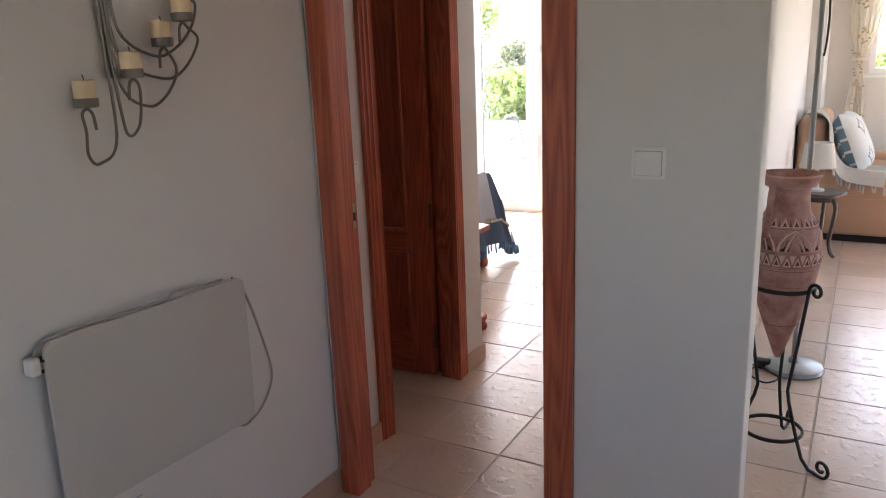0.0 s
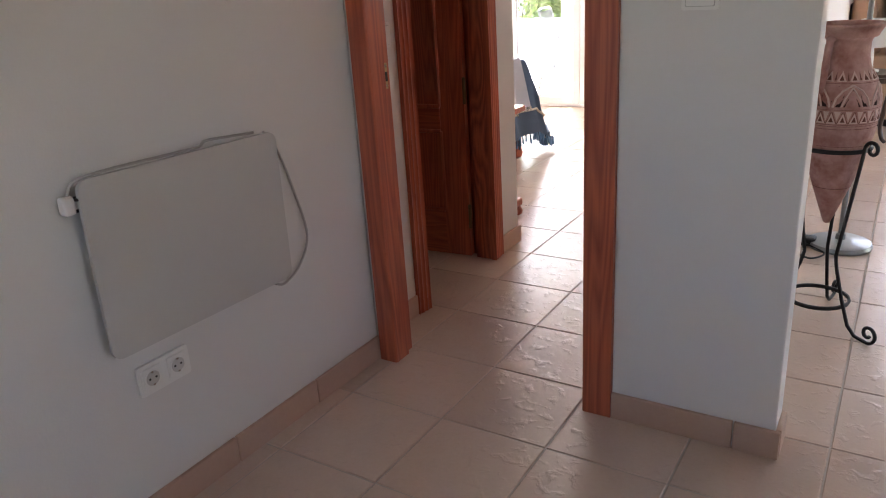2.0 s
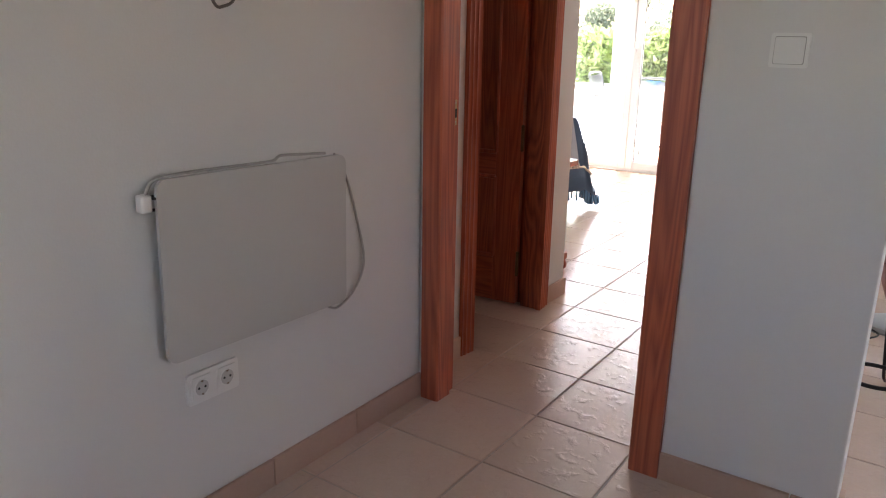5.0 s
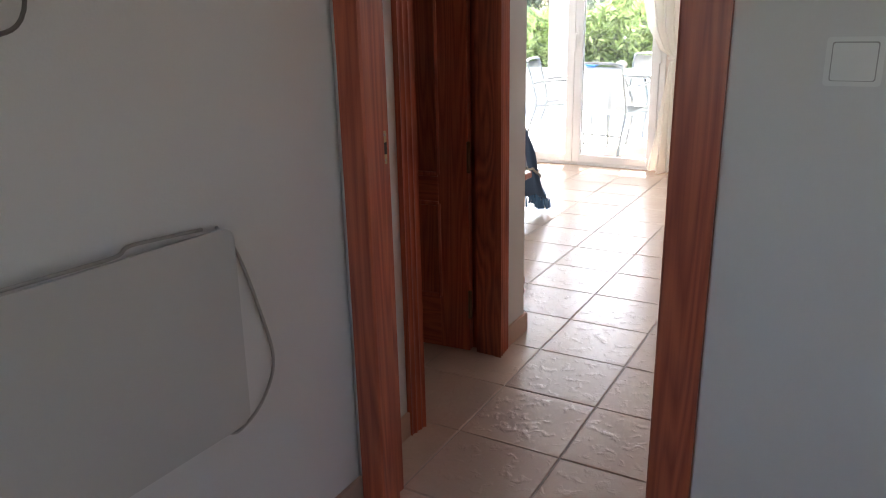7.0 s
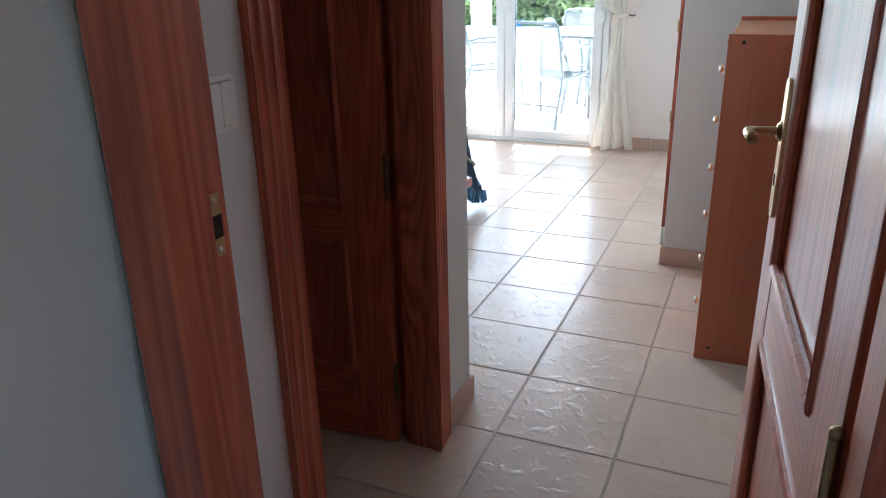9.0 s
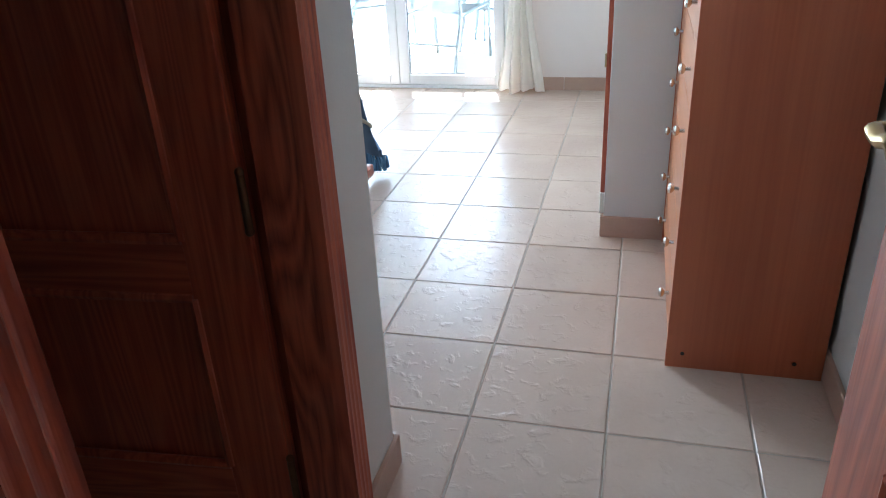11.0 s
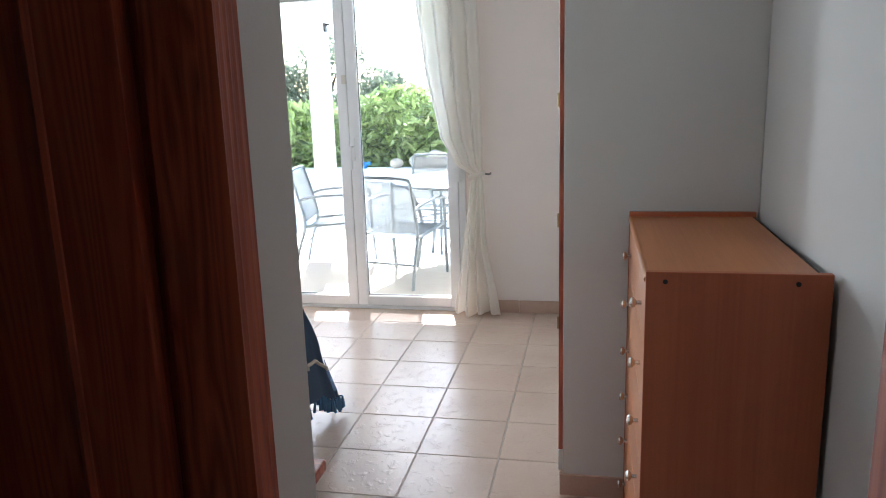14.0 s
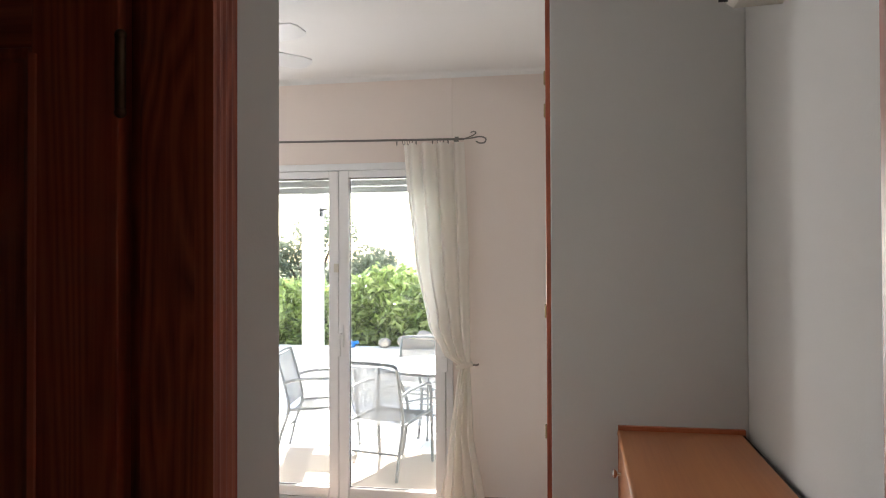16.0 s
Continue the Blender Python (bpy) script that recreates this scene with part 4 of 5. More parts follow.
plug = part("plug", moved(box(-0.014, 0.012, -0.014, 0.013, -0.021, 0.021, 0.006, 3), Matrix.Translation((0.022, -0.319, 0.170))), PLASTIC, heater, "white three-pin plug")
for dx, dz, w in ((0.004, -0.016, 0.0045), (-0.006, 0.012, 0.0045), (0.014, 0.012, 0.0045)):
    part("pin", box(0.022 + dx - w, 0.022 + dx + w, -0.308, -0.285, 0.170 + dz - 0.003, 0.170 + dz + 0.003, 0.001), DARK, plug, "dark metal pin")


def socket(m, count=2):
    s = base("wall_socket", m, "double white plastic wall socket below the heater", "socket")
    w = 0.0785 * count
    part("frame_plate", prism(rounded(w, 0.083, 0.008), 0, 0.009), PLASTIC, s, smooth=True)
    for k in range(count):
        y = -w / 2 + 0.0785 * (k + 0.5)
        ins = part("insert", moved(prism(rounded(0.060, 0.060, 0.005), 0.009, 0.012), Matrix.Translation((0, y, 0))), PLASTIC, s, smooth=True)
        part("well_rim", moved(lathe([(0.0225, 0.0118), (0.0225, 0.0135), (0.0205, 0.0135), (0.0195, 0.0122)], 32, False), Matrix.Translation((0, y, 0)) @ Matrix.Rotation(radians(90), 4, "Y")), PLASTIC, ins, smooth=True)
        part("well", moved(lathe([(0.0200, 0.0121), (0.0200, 0.0126)], 32), Matrix.Translation((0, y, 0)) @ Matrix.Rotation(radians(90), 4, "Y")), ENAMEL, ins, "round socket well")
        for a in (-0.0095, 0.0095):
            part("contact_hole_shade", moved(lathe([(0.0032, 0.0124), (0.0032, 0.0132)], 12), Matrix.Translation((0, y + a, 0)) @ Matrix.Rotation(radians(90), 4, "Y")), DARK, ins)
        for a in (-1, 1):
            part("earth_clip", box(0.0125, 0.0145, y - 0.003, y + 0.003, a * 0.0175 - 0.0025, a * 0.0175 + 0.0025, 0.0005), CHROME, ins)
    return s


socket(pose(WX, -0.940, 0.378, -0.6) @ Matrix.Scale(0.94, 4))


def switch(name, m, w, h, label, rockers=1):
    s = base(name, m, label, "light switch")
    part("frame_plate", prism(rounded(w, h, 0.006), 0, 0.008), PLASTIC, s, smooth=True)
    # Thin solid sheet whose grey paints the shade round the rocker.
    part("gap_shade", prism(rounded(w * 0.80, h * 0.80, 0.004), 0.008, 0.0084), FLEX, s, "fine grey line coloured as shade round the rocker")
    for k in range(rockers):
        rw = w * 0.77 / rockers
        y = (k - (rockers - 1) / 2) * rw
        part("rocker", moved(prism(rounded(rw - 0.001, h * 0.76, 0.004), 0.0084, 0.0125), Matrix.Translation((0, y, 0)) @ Matrix.Rotation(radians(1.5), 4, "Y")), PLASTIC, s, smooth=True)
    return s


switch("light_switch", pose(0.629, -0.105, 1.165, 0, 0, -90), 0.082, 0.076, "square white plastic light switch on the pier")
switch("light_switch", pose(HX, 0.165, 1.058, 0, 0, 0), 0.074, 0.080, "white plastic light switch beside the inner door casing", 2)

sconce = base("candle_sconce", Matrix.Translation((WX, -0.789, 1.385)) @ Matrix.Scale(0.94, 4), "wrought pewter-grey wall sconce with curling arms and pillar candles", "candle holder")


def arm(stem_y, top, low, out, cup):
    """A rod that drops beside the stem, sweeps through low, rises past out and curls under the cup; (y, z) about the sconce's base."""
    d = 1 if cup[0] > low[0] or out[0] > low[0] else -1
    x0, x1 = 0.020, 0.062
    pts = [(x0, stem_y + 0.004, top), (x0, stem_y, (top + low[1]) / 2 + 0.02), (x0 + 0.012, stem_y + d * 0.006, low[1] + 0.055), (x0 + 0.025, low[0], low[1]), (x1 - 0.012, (low[0] + out[0]) / 2 + d * 0.012, low[1] + 0.022), (x1, out[0], out[1]), (x1, cup[0] + d * 0.014, cup[1] - 0.014), (x1, cup[0], cup[1] - 0.003), (x1, cup[0] - d * 0.012, cup[1] - 0.016), (x1, cup[0] - d * 0.016, cup[1] - 0.050)]
    a = part("arm", tube(smooth_path(pts, 7), 0.0036, 8), PEWTER, sconce, smooth=True)
    c = moved(lathe([(0.018, 0.0), (0.025, 0.001), (0.026, 0.004), (0.0265, 0.020), (0.0245, 0.021), (0.0240, 0.006), (0.001, 0.005)], 28), Matrix.Translation((x1, cup[0], cup[1])))
    part("cup", c, PEWTER, a, smooth=True)
    w = lathe([(0.0228, 0.006), (0.0235, 0.030), (0.0245, 0.058), (0.0215, 0.060), (0.014, 0.056), (0.003, 0.055)], 28)
    for v in w.verts:
        v.co.x += 0.0018 * noise.noise(v.co * 60)
        v.co.z += 0.0025 * noise.noise(Vector((v.co.x, v.co.y, 0)) * 70)
    cd = part("candle", moved(w, Matrix.Translation((x1, cup[0], cup[1]))), WAX, a, "used ivory pillar candle", True)
    part("wick", moved(tube([(0, 0, 0.053), (0.001, 0.001, 0.064), (0.003, -0.003, 0.072)], 0.0011, 6), Matrix.Translation((x1, cup[0], cup[1]))), DARK, cd)


arm(-0.024, 0.45, (-0.093, -0.160), (-0.128, -0.085), (-0.118, -0.032))
arm(-0.014, 0.45, (-0.004, -0.105), (0.028, -0.018), (0.012, 0.028))
arm(-0.006, 0.45, (0.060, -0.040), (0.145, 0.040), (0.112, 0.099))
arm(0.002, 0.45, (0.115, 0.024), (0.225, 0.115), (0.182, 0.160))
arm(0.010, 0.45, (0.100, 0.078), (0.210, 0.150), (0.215, 0.215))
for y in (-0.010, -0.003, 0.004):
    part("stem", tube([(0.014, y - 0.010, 0.03), (0.014, y - 0.006, 0.20), (0.014, y + 0.003, 0.46)], 0.0036, 8), PEWTER, sconce, smooth=True)
part("wall_hook", box(0.0, 0.016, -0.012, 0.012, 0.40, 0.43, 0.002), PEWTER, sconce)


# ---- living room ----
def scroll(cx, cz, r0, turns, start, d=1, n=26):
    """A flat spiral in the (r, z) plane, winding in from radius r0."""
    return [(cx + d * r0 * (1 - 0.72 * k / n) * math.cos(start + turns * 2 * math.pi * k / n), cz + r0 * (1 - 0.72 * k / n) * math.sin(start + turns * 2 * math.pi * k / n)) for k in range(n + 1)]


AX, AY = 0.876, 0.804
stand = base("amphora_stand", Matrix.Translation((AX, AY, 0)) @ Matrix.Scale(0.937, 4), "black wrought-iron tripod stand with scrolled feet", "stand")
for z, r in ((0.672, 0.112), (0.090, 0.108)):
    bm = bmesh.new()
    tube([(r * math.cos(k * math.pi / 24), r * math.sin(k * math.pi / 24), z) for k in range(49)], 0.0055, 6, 1.5, bm=bm)
    part("ring", bm, IRON, stand, smooth=True)
for ang in (-40, 80, 200):
    top = scroll(0.152, 0.684, 0.030, -1.1, math.pi, 1)[::-1]
    foot = scroll(0.240, 0.041, 0.035, 1.15, -math.pi / 2, 1)
    prof = [(a, b) for a, b in top] + [(0.119, 0.660), (0.096, 0.50), (0.062, 0.275), (0.072, 0.23), (0.112, 0.12), (0.150, 0.035), (0.185, 0.008)] + foot
    pts = [(a * math.cos(radians(ang)), a * math.sin(radians(ang)), max(b, 0.0065)) for a, b in prof]
    part("leg", tube(pts, 0.0065, 7, 1.0), IRON, stand, smooth=True)

AMPH = [(0.004, 0.388), (0.012, 0.392), (0.030, 0.44), (0.055, 0.51), (0.080, 0.585), (0.101, 0.660), (0.114, 0.730), (0.1205, 0.790), (0.1205, 0.830), (0.113, 0.875), (0.097, 0.915), (0.079, 0.945), (0.072, 0.968), (0.0675, 0.992), (0.0680, 1.020), (0.0720, 1.038), (0.086, 1.046), (0.0905, 1.056), (0.101, 1.074), (0.1085, 1.084), (0.103, 1.089), (0.090, 1.080), (0.068, 1.045), (0.058, 1.01), (0.060, 0.97)]


def amph_r(z):
    for (ra, za), (rb, zb) in zip(AMPH[:18], AMPH[1:18]):
        if za <= z <= zb:
            return ra + (rb - ra) * (z - za) / (zb - za)
    return 0.1


amphora = base("amphora", Matrix.Translation((AX, AY, 0)) @ Matrix.Scale(0.937, 4), "pink washed terracotta amphora with pierced and carved bands", "vase")
fine = smooth_path([(r, z, 0) for r, z in AMPH], 4)
part("body", lathe([(v.x, v.y) for v in fine], 56, False), TERRA, amphora, smooth=True)


def on_skin(u, z, lift):
    r = amph_r(z) + lift
    return Vector((r * math.cos(u), r * math.sin(u), z))


def skin_patch(bm, outline, lift):
    """A flat-topped chip that follows the body; outline in (angle, z)."""
    a = [bm.verts.new(on_skin(u, z, -0.004)) for u, z in outline]
    b = [bm.verts.new(on_skin(u, z, lift)) for u, z in outline]
    for k in range(len(a)):
        bm.faces.new((a[k], a[(k + 1) % len(a)], b[(k + 1) % len(a)], b[k]))
    bm.faces.new(b)


bm = bmesh.new()
N = 22
for k in range(N):
    u, h = 2 * math.pi * k / N, math.pi / N
    skin_patch(bm, [(u - h * 0.80, 0.772), (u + h * 0.80, 0.772), (u, 0.806)], 0.0022)
    skin_patch(bm, [(u + h * 0.45, 0.812), (u + h, 0.781), (u + h * 1.55, 0.812)], 0.0022)
for k in range(16):
    u, h = 2 * math.pi * k / 16, math.pi / 16
    skin_patch(bm, [(u - h * 0.75, 0.908), (u + h * 0.75, 0.908), (u, 0.940)], 0.0022)
cb = part("carved_band", bm, TERRA_PALE, amphora, "whitewashed carved triangles")
cb["kind"] = "stuff"
bm = bmesh.new()
for k in range(N):
    u, h = 2 * math.pi * k / N, math.pi / N
    skin_patch(bm, [(u - h * 0.42, 0.777), (u + h * 0.42, 0.777), (u, 0.795)], 0.0028)
    for s in (-1, 1):
        skin_patch(bm, [(u + s * h * 0.88, 0.772), (u + s * h * 0.99, 0.772), (u + s * h * 0.13, 0.811), (u + s * h * 0.02, 0.811)][::s], 0.0012)
for k in range(16):
    u, h = 2 * math.pi * k / 16, math.pi / 16
    skin_patch(bm, [(u - h * 0.35, 0.912), (u + h * 0.35, 0.912), (u, 0.929)], 0.0028)
    skin_patch(bm, [(u + h * 0.85, 0.912), (u + h * 1.15, 0.912), (u + h, 0.938)], 0.0012)
cc = part("carved_cuts", bm, TERRA_DARK, amphora, "dark red carved cuts")
cc["kind"] = "stuff"
for z in (0.752, 0.762, 0.768, 0.818, 0.902, 0.690, 0.530):
    bm = bmesh.new()
    r = amph_r(z)
    tube([((r - 0.0006) * math.cos(k * math.pi / 28), (r - 0.0006) * math.sin(k * math.pi / 28), z) for k in range(57)], 0.0017, 5, bm=bm)
    part("incised_line", bm, TERRA_DARK, amphora, "dark incised line", True)
# The openings are dark patches on the closed skin, painting their inner shade.
bm, bp = bmesh.new(), bmesh.new()
for k in range(6):
    u, h = 2 * math.pi * k / 6 - 1.23, math.pi / 6
    skin_patch(bm, [(u - h * 0.42, 0.828), (u + h * 0.42, 0.828), (u + h * 0.22, 0.852), (u, 0.884), (u - h * 0.22, 0.852)], 0.0012)
    skin_patch(bm, [(u + h * 0.72, 0.895), (u + h * 1.28, 0.895), (u + h, 0.842)], 0.0012)
    for s in (-1, 1):
        skin_patch(bm, [(u + s * h * 0.56, 0.828), (u + s * h * 0.80, 0.828), (u + s * h * 0.40, 0.868)][::s], 0.0012)
        arc = [(u + s * h * 0.92, 0.826), (u + s * h * 0.80, 0.855), (u + s * h * 0.50, 0.880), (u, 0.897)]
        tube([on_skin(a, z, 0.001) for a, z in arc], 0.0034, 6, bm=bp)
        tube([on_skin(a, z, 0.001) for a, z in ((u + s * h * 0.50, 0.828), (u + s * h * 0.34, 0.856), (u, 0.890))], 0.003, 6, bm=bp)
part("hole_shade_patch", bm, HOLE_SHADE, amphora, "dark patches painted as shade in the pierced openings")
part("arch_relief", bp, TERRA_PALE, amphora, "whitewashed arched relief", True)
for ang in (238, 58):
    c, s = math.cos(radians(ang)), math.sin(radians(ang))
    pts = smooth_path([(0.068, 0, 1.045), (0.090, 0, 1.040), (0.098, 0, 1.010), (0.101, 0, 0.960), (0.112, 0, 0.900), (0.116, 0, 0.868)], 5)
    hb = tube([(p.x * c, p.x * s, p.z) for p in pts], 0.0125, 10)
    hd = part("handle", hb, TERRA, amphora, smooth=True)
    # Dark ball painting the shade of a hole in the handle.
    part("handle_hole_shade", moved(bmesh_ball(0.006), Matrix.Translation((0.121 * c, 0.121 * s, 0.885))), TERRA_DARK, hd)

lamp = base("floor_lamp", Matrix.Translation((0.886, 1.605, 0)) @ Matrix.Scale(0.955, 4), "grey metal floor lamp with a round flat base", "floor lamp")
part("base", lathe([(0.132, 0.0), (0.136, 0.010), (0.130, 0.026), (0.110, 0.034), (0.020, 0.038)], 48), STEEL, lamp, smooth=True)
part("pole", tube([(0, 0, 0.036), (0, 0, 1.95)], 0.0115, 14), STEEL, lamp, smooth=True)
part("collar", lathe([(0.022, 0.036), (0.020, 0.06), (0.013, 0.066)], 24), STEEL, lamp, smooth=True)
jt = part("joint", tube([(-0.020, 0, 1.70), (0.026, 0, 1.70)], 0.010, 12), IRON, lamp, "dark clamp joint", True)
part("reading_arm", tube(smooth_path([(0.026, 0, 1.72), (0.030, -0.01, 1.60), (0.026, -0.01, 1.50), (0.020, -0.005, 1.455)], 5), 0.0045, 8), IRON, jt, smooth=True)
flex = thing("lamp_flex", tube(smooth_path([(0.76, 1.58, 0.030), (0.72, 1.46, 0.012), (0.79, 1.38, 0.010), (0.84, 1.46, 0.010), (0.76, 1.54, 0.016), (0.70, 1.51, 0.05), (0.67, 1.62, 0.14), (0.637, 1.66, 0.22)], 8), 0.004, 6), IRON, "black tangled lamp flex lying on the tiles", "cable", smooth=True)
foot_sw = thing("foot_switch", box(0.725, 0.795, 1.545, 1.605, 0.001, 0.040, 0.010, 3), IRON, "black foot switch on the tiles beside the lamp", "foot switch", smooth=True)

side = base("side_table", Matrix.Translation((0.848, 3.825, 0)), "small round dark wooden side table with curved legs", "side table")
part("tabletop", lathe([(0.150, 0.435), (0.165, 0.442), (0.168, 0.452), (0.160, 0.460)], 40), DARKWOOD, side, smooth=True)
part("apron", lathe([(0.115, 0.395), (0.120, 0.435)], 32), DARKWOOD, side, smooth=True)
for a in (-40, 80, 200):
    c, s = math.cos(radians(a)), math.sin(radians(a))
    part("leg", tube([(r * c, r * s, z) for r, z, _ in smooth_path([(0.100, 0.43, 0), (0.135, 0.36, 0), (0.120, 0.24, 0), (0.105, 0.12, 0), (0.125, 0.04, 0), (0.155, 0.014, 0)], 5)], 0.017, 10, 1.0, taper=0.72), DARKWOOD, side, smooth=True)
tl = base("table_lamp", Matrix.Translation((0.818, 3.815, 0.461)), "small table lamp with a white tapered shade", "table lamp")
part("foot", lathe([(0.055, 0), (0.055, 0.012), (0.020, 0.022), (0.016, 0.09), (0.010, 0.18)], 28), PVC, tl, smooth=True)
part("shade", lathe([(0.118, 0.165), (0.088, 0.335), (0.086, 0.335), (0.115, 0.166)], 40, False), SHADE, tl, "white fabric tapered shade", True)

sofa = base("sofa", Matrix.Translation((0.637, 4.28, 0)), "tan leather sofa against the wall with a throw over it", "sofa")
part("plinth", box(0.03, 0.95, 0.04, 1.20, 0.0, 0.055, 0.004), DARK, sofa, "black sofa plinth")
part("frame", box(0.01, 0.98, 0.0, 1.24, 0.055, 0.36, 0.03, 4), LEATHER, sofa, smooth=True)
part("arm", box(0.02, 0.98, 0.0, 0.17, 0.30, 0.52, 0.055, 5), LEATHER, sofa, smooth=True)
part("arm", box(0.02, 0.98, 1.07, 1.24, 0.30, 0.56, 0.055, 5), LEATHER, sofa, smooth=True)
part("backrest", box(0.0, 0.20, 0.02, 1.22, 0.30, 0.93, 0.07, 5), LEATHER, sofa, smooth=True)
for y in (0.17, 0.62):
    part("seat_cushion", box(0.17, 0.97, y, y + 0.45, 0.35, 0.50, 0.05, 5), LEATHER, sofa, smooth=True)
# Black sheet added to paint the shade between backrest and wall.
part("back_gap_dark", box(-0.012, 0.0, 0.05, 1.2, 0.06, 0.86, 0.004), DARK, sofa, "black sheet painted as the dark gap behind the sofa")


def drape(fn, nu, nv, thick=0.006):
    bm = bmesh.new()
    g = [[bm.verts.new(fn(i / nu, j / nv)) for j in range(nv + 1)] for i in range(nu + 1)]
    for i in range(nu):
        for j in range(nv):
            bm.faces.new((g[i][j], g[i + 1][j], g[i + 1][j + 1], g[i][j + 1]))
    bmesh.ops.recalc_face_normals(bm, faces=bm.faces[:])
    bmesh.ops.solidify(bm, geom=bm.faces[:], thickness=thick)
    return bm


def fringe(points, length, r, mat, parent, name="fringe", lean=(0, 0), seed=1):
    rnd = random.Random(seed)
    bm = bmesh.new()
    for p in points:
        p = Vector(p)
        l = length * rnd.uniform(0.75, 1.15)
        q = p + Vector((lean[0] + rnd.gauss(0, 0.006), lean[1] + rnd.gauss(0, 0.006), -l))
        tube([p, p.lerp(q, 0.3) + Vector((0, 0, 0)), q], r, 5, bm=bm, taper=1.6)
    ob = part(name, bm, mat, parent)
    ob["kind"] = "stuff"
    return ob


def throw_fn(u, v):
    """Over the backrest's top, down its front and across the near arm."""
    path = smooth_path([(0.06, 0, 0.955), (0.15, 0, 0.945), (0.215, 0, 0.86), (0.245, 0, 0.70), (0.32, 0, 0.575), (0.45, 0, 0.545), (0.60, 0, 0.535)], 6)
    p = path[min(int(u * (len(path) - 1)), len(path) - 1)]
    fold = 0.012 * math.sin(9 * v + 3 * u) + 0.008 * math.sin(21 * v + 5 * u)
    y = -0.02 + 0.40 * v
    drop = max(0.0, 0.10 - v) / 0.10
    z = p.z + fold - 0.10 * drop * (u > 0.35)
    return (0.637 + p.x + 0.01 * math.sin(6 * v), 4.28 + y - 0.008 * drop, z)


throw = base("throw_blanket", Matrix(), "pale grey throw with knotted tassels draped over the sofa", "blanket")
part("cloth", drape(throw_fn, 36, 30), THROW, throw, smooth=True)
fringe([throw_fn(0.42 + 0.58 * k / 15, 0.0) for k in range(16)], 0.055, 0.006, THROW, throw)
fringe([throw_fn(1.0, k / 12) for k in range(13)], 0.055, 0.006, THROW, throw, lean=(0.02, 0), seed=4)


def cushion_motif(i, j, side):
    """Zigzags on the teal back, sparse lozenges on the white front."""
    if side > 0:
        return (abs(i % 6 - 3) + j) % 5 != 0
    return abs(i % 12 - 6) + abs(j % 12 - 6) == 3


def cushion(m, label, mats):
    bm = bmesh.new()
    n = 24
    for side in (1, -1):
        g = []
        for i in range(n + 1):
            row = []
            for j in range(n + 1):
                a, b = 2 * i / n - 1, 2 * j / n - 1
                puff = 0.075 * (max(0.0, (1 - a ** 4) * (1 - b ** 4))) ** 0.55
                k = 1 - 0.05 * (1 - abs(a)) * abs(b) - 0.05 * (1 - abs(b)) * abs(a)
                row.append(bm.verts.new((0.165 * a * k, side * puff, 0.165 * b * k)))
            g.append(row)
        for i in range(n):
            for j in range(n):
                f = bm.faces.new((g[i][j], g[i + 1][j], g[i + 1][j + 1], g[i][j + 1]))
                f.material_index = int(cushion_motif(i - n // 2, j - n // 2, side))
    bmesh.ops.remove_doubles(bm, verts=bm.verts[:], dist=0.0005)
    bmesh.ops.recalc_face_normals(bm, faces=bm.faces[:])
    c = thing("cushion", bm, mats, label, "cushion", smooth=True)
    c.matrix_world = m
    return c


cushion(Matrix(((0.0, -0.80, 0.60, 1.012), (0.97, 0.15, 0.20, 4.63), (-0.25, -0.58, -0.78, 0.715), (0, 0, 0, 1))) @ Matrix.Scale(1.45, 4), "white patterned cushion with a teal patterned back leaning on the sofa", [CUSHION_W, CUSHION_B])

lw = tagged(base("window_2", Matrix.Translation((0.005, 0, 0.01)), "white framed living-room window above the sofa", "window"), kind="structure")
part("frame", join(join(box(1.06, 1.11, 5.720, 5.780, 1.18, 2.2, 0.004), box(1.11, 2.4, 5.720, 5.780, 1.18, 1.235, 0.004)), box(1.11, 2.4, 5.720, 5.780, 2.15, 2.2, 0.004)), PVC, lw)
part("sill", box(1.02, 2.44, 5.660, 5.720, 1.150, 1.178, 0.004), PVC, lw)
lp = part("pane", box(1.11, 2.4, 5.745, 5.750, 1.235, 2.15), GLASS, lw)
lp.visible_shadow = False
lc = base("curtain", Matrix(), "cream printed curtain tied back beside the living-room window", "curtain")
part("cloth", curtain_mesh([(2.3, 0.87), (1.6, 0.90), (1.32, 0.955), (1.0, 0.92), (0.72, 0.885)], [(2.3, 1.25), (1.6, 1.12), (1.32, 1.03), (1.0, 1.045), (0.72, 1.06)], [(2.3, 0.016), (1.32, 0.010), (0.72, 0.02)], 5.640, 5.3, 2.3, seed=2.0), CURTAIN_PRINT, lc, smooth=True)
rp = random.Random(12)
bm = bmesh.new()
for k in range(34):
    z = rp.uniform(0.75, 2.25)
    x = rp.uniform(0.93, 1.04)
    for q in range(3):
        own = bmesh_ball(0.012, 8)
        join(bm, moved(own, Matrix.Translation((x + rp.gauss(0, 0.012), 5.600, z + rp.gauss(0, 0.016))) @ Matrix.Diagonal((1, 0.12, 0.7, 1))))
pm = part("printed_motif", bm, material("tan_print", (0.55, 0.45, 0.32), 0.9, mottle=0.3), lc, "tan printed leaf motifs")
pm["kind"] = "stuff"
part("tie_band", tube([(0.99 + 0.05 * math.cos(a), 5.640 + 0.03 * math.sin(a), 1.32) for a in [k * math.pi / 12 for k in range(25)]], 0.009, 8, 1.8), CURTAIN_PRINT, lc, smooth=True)

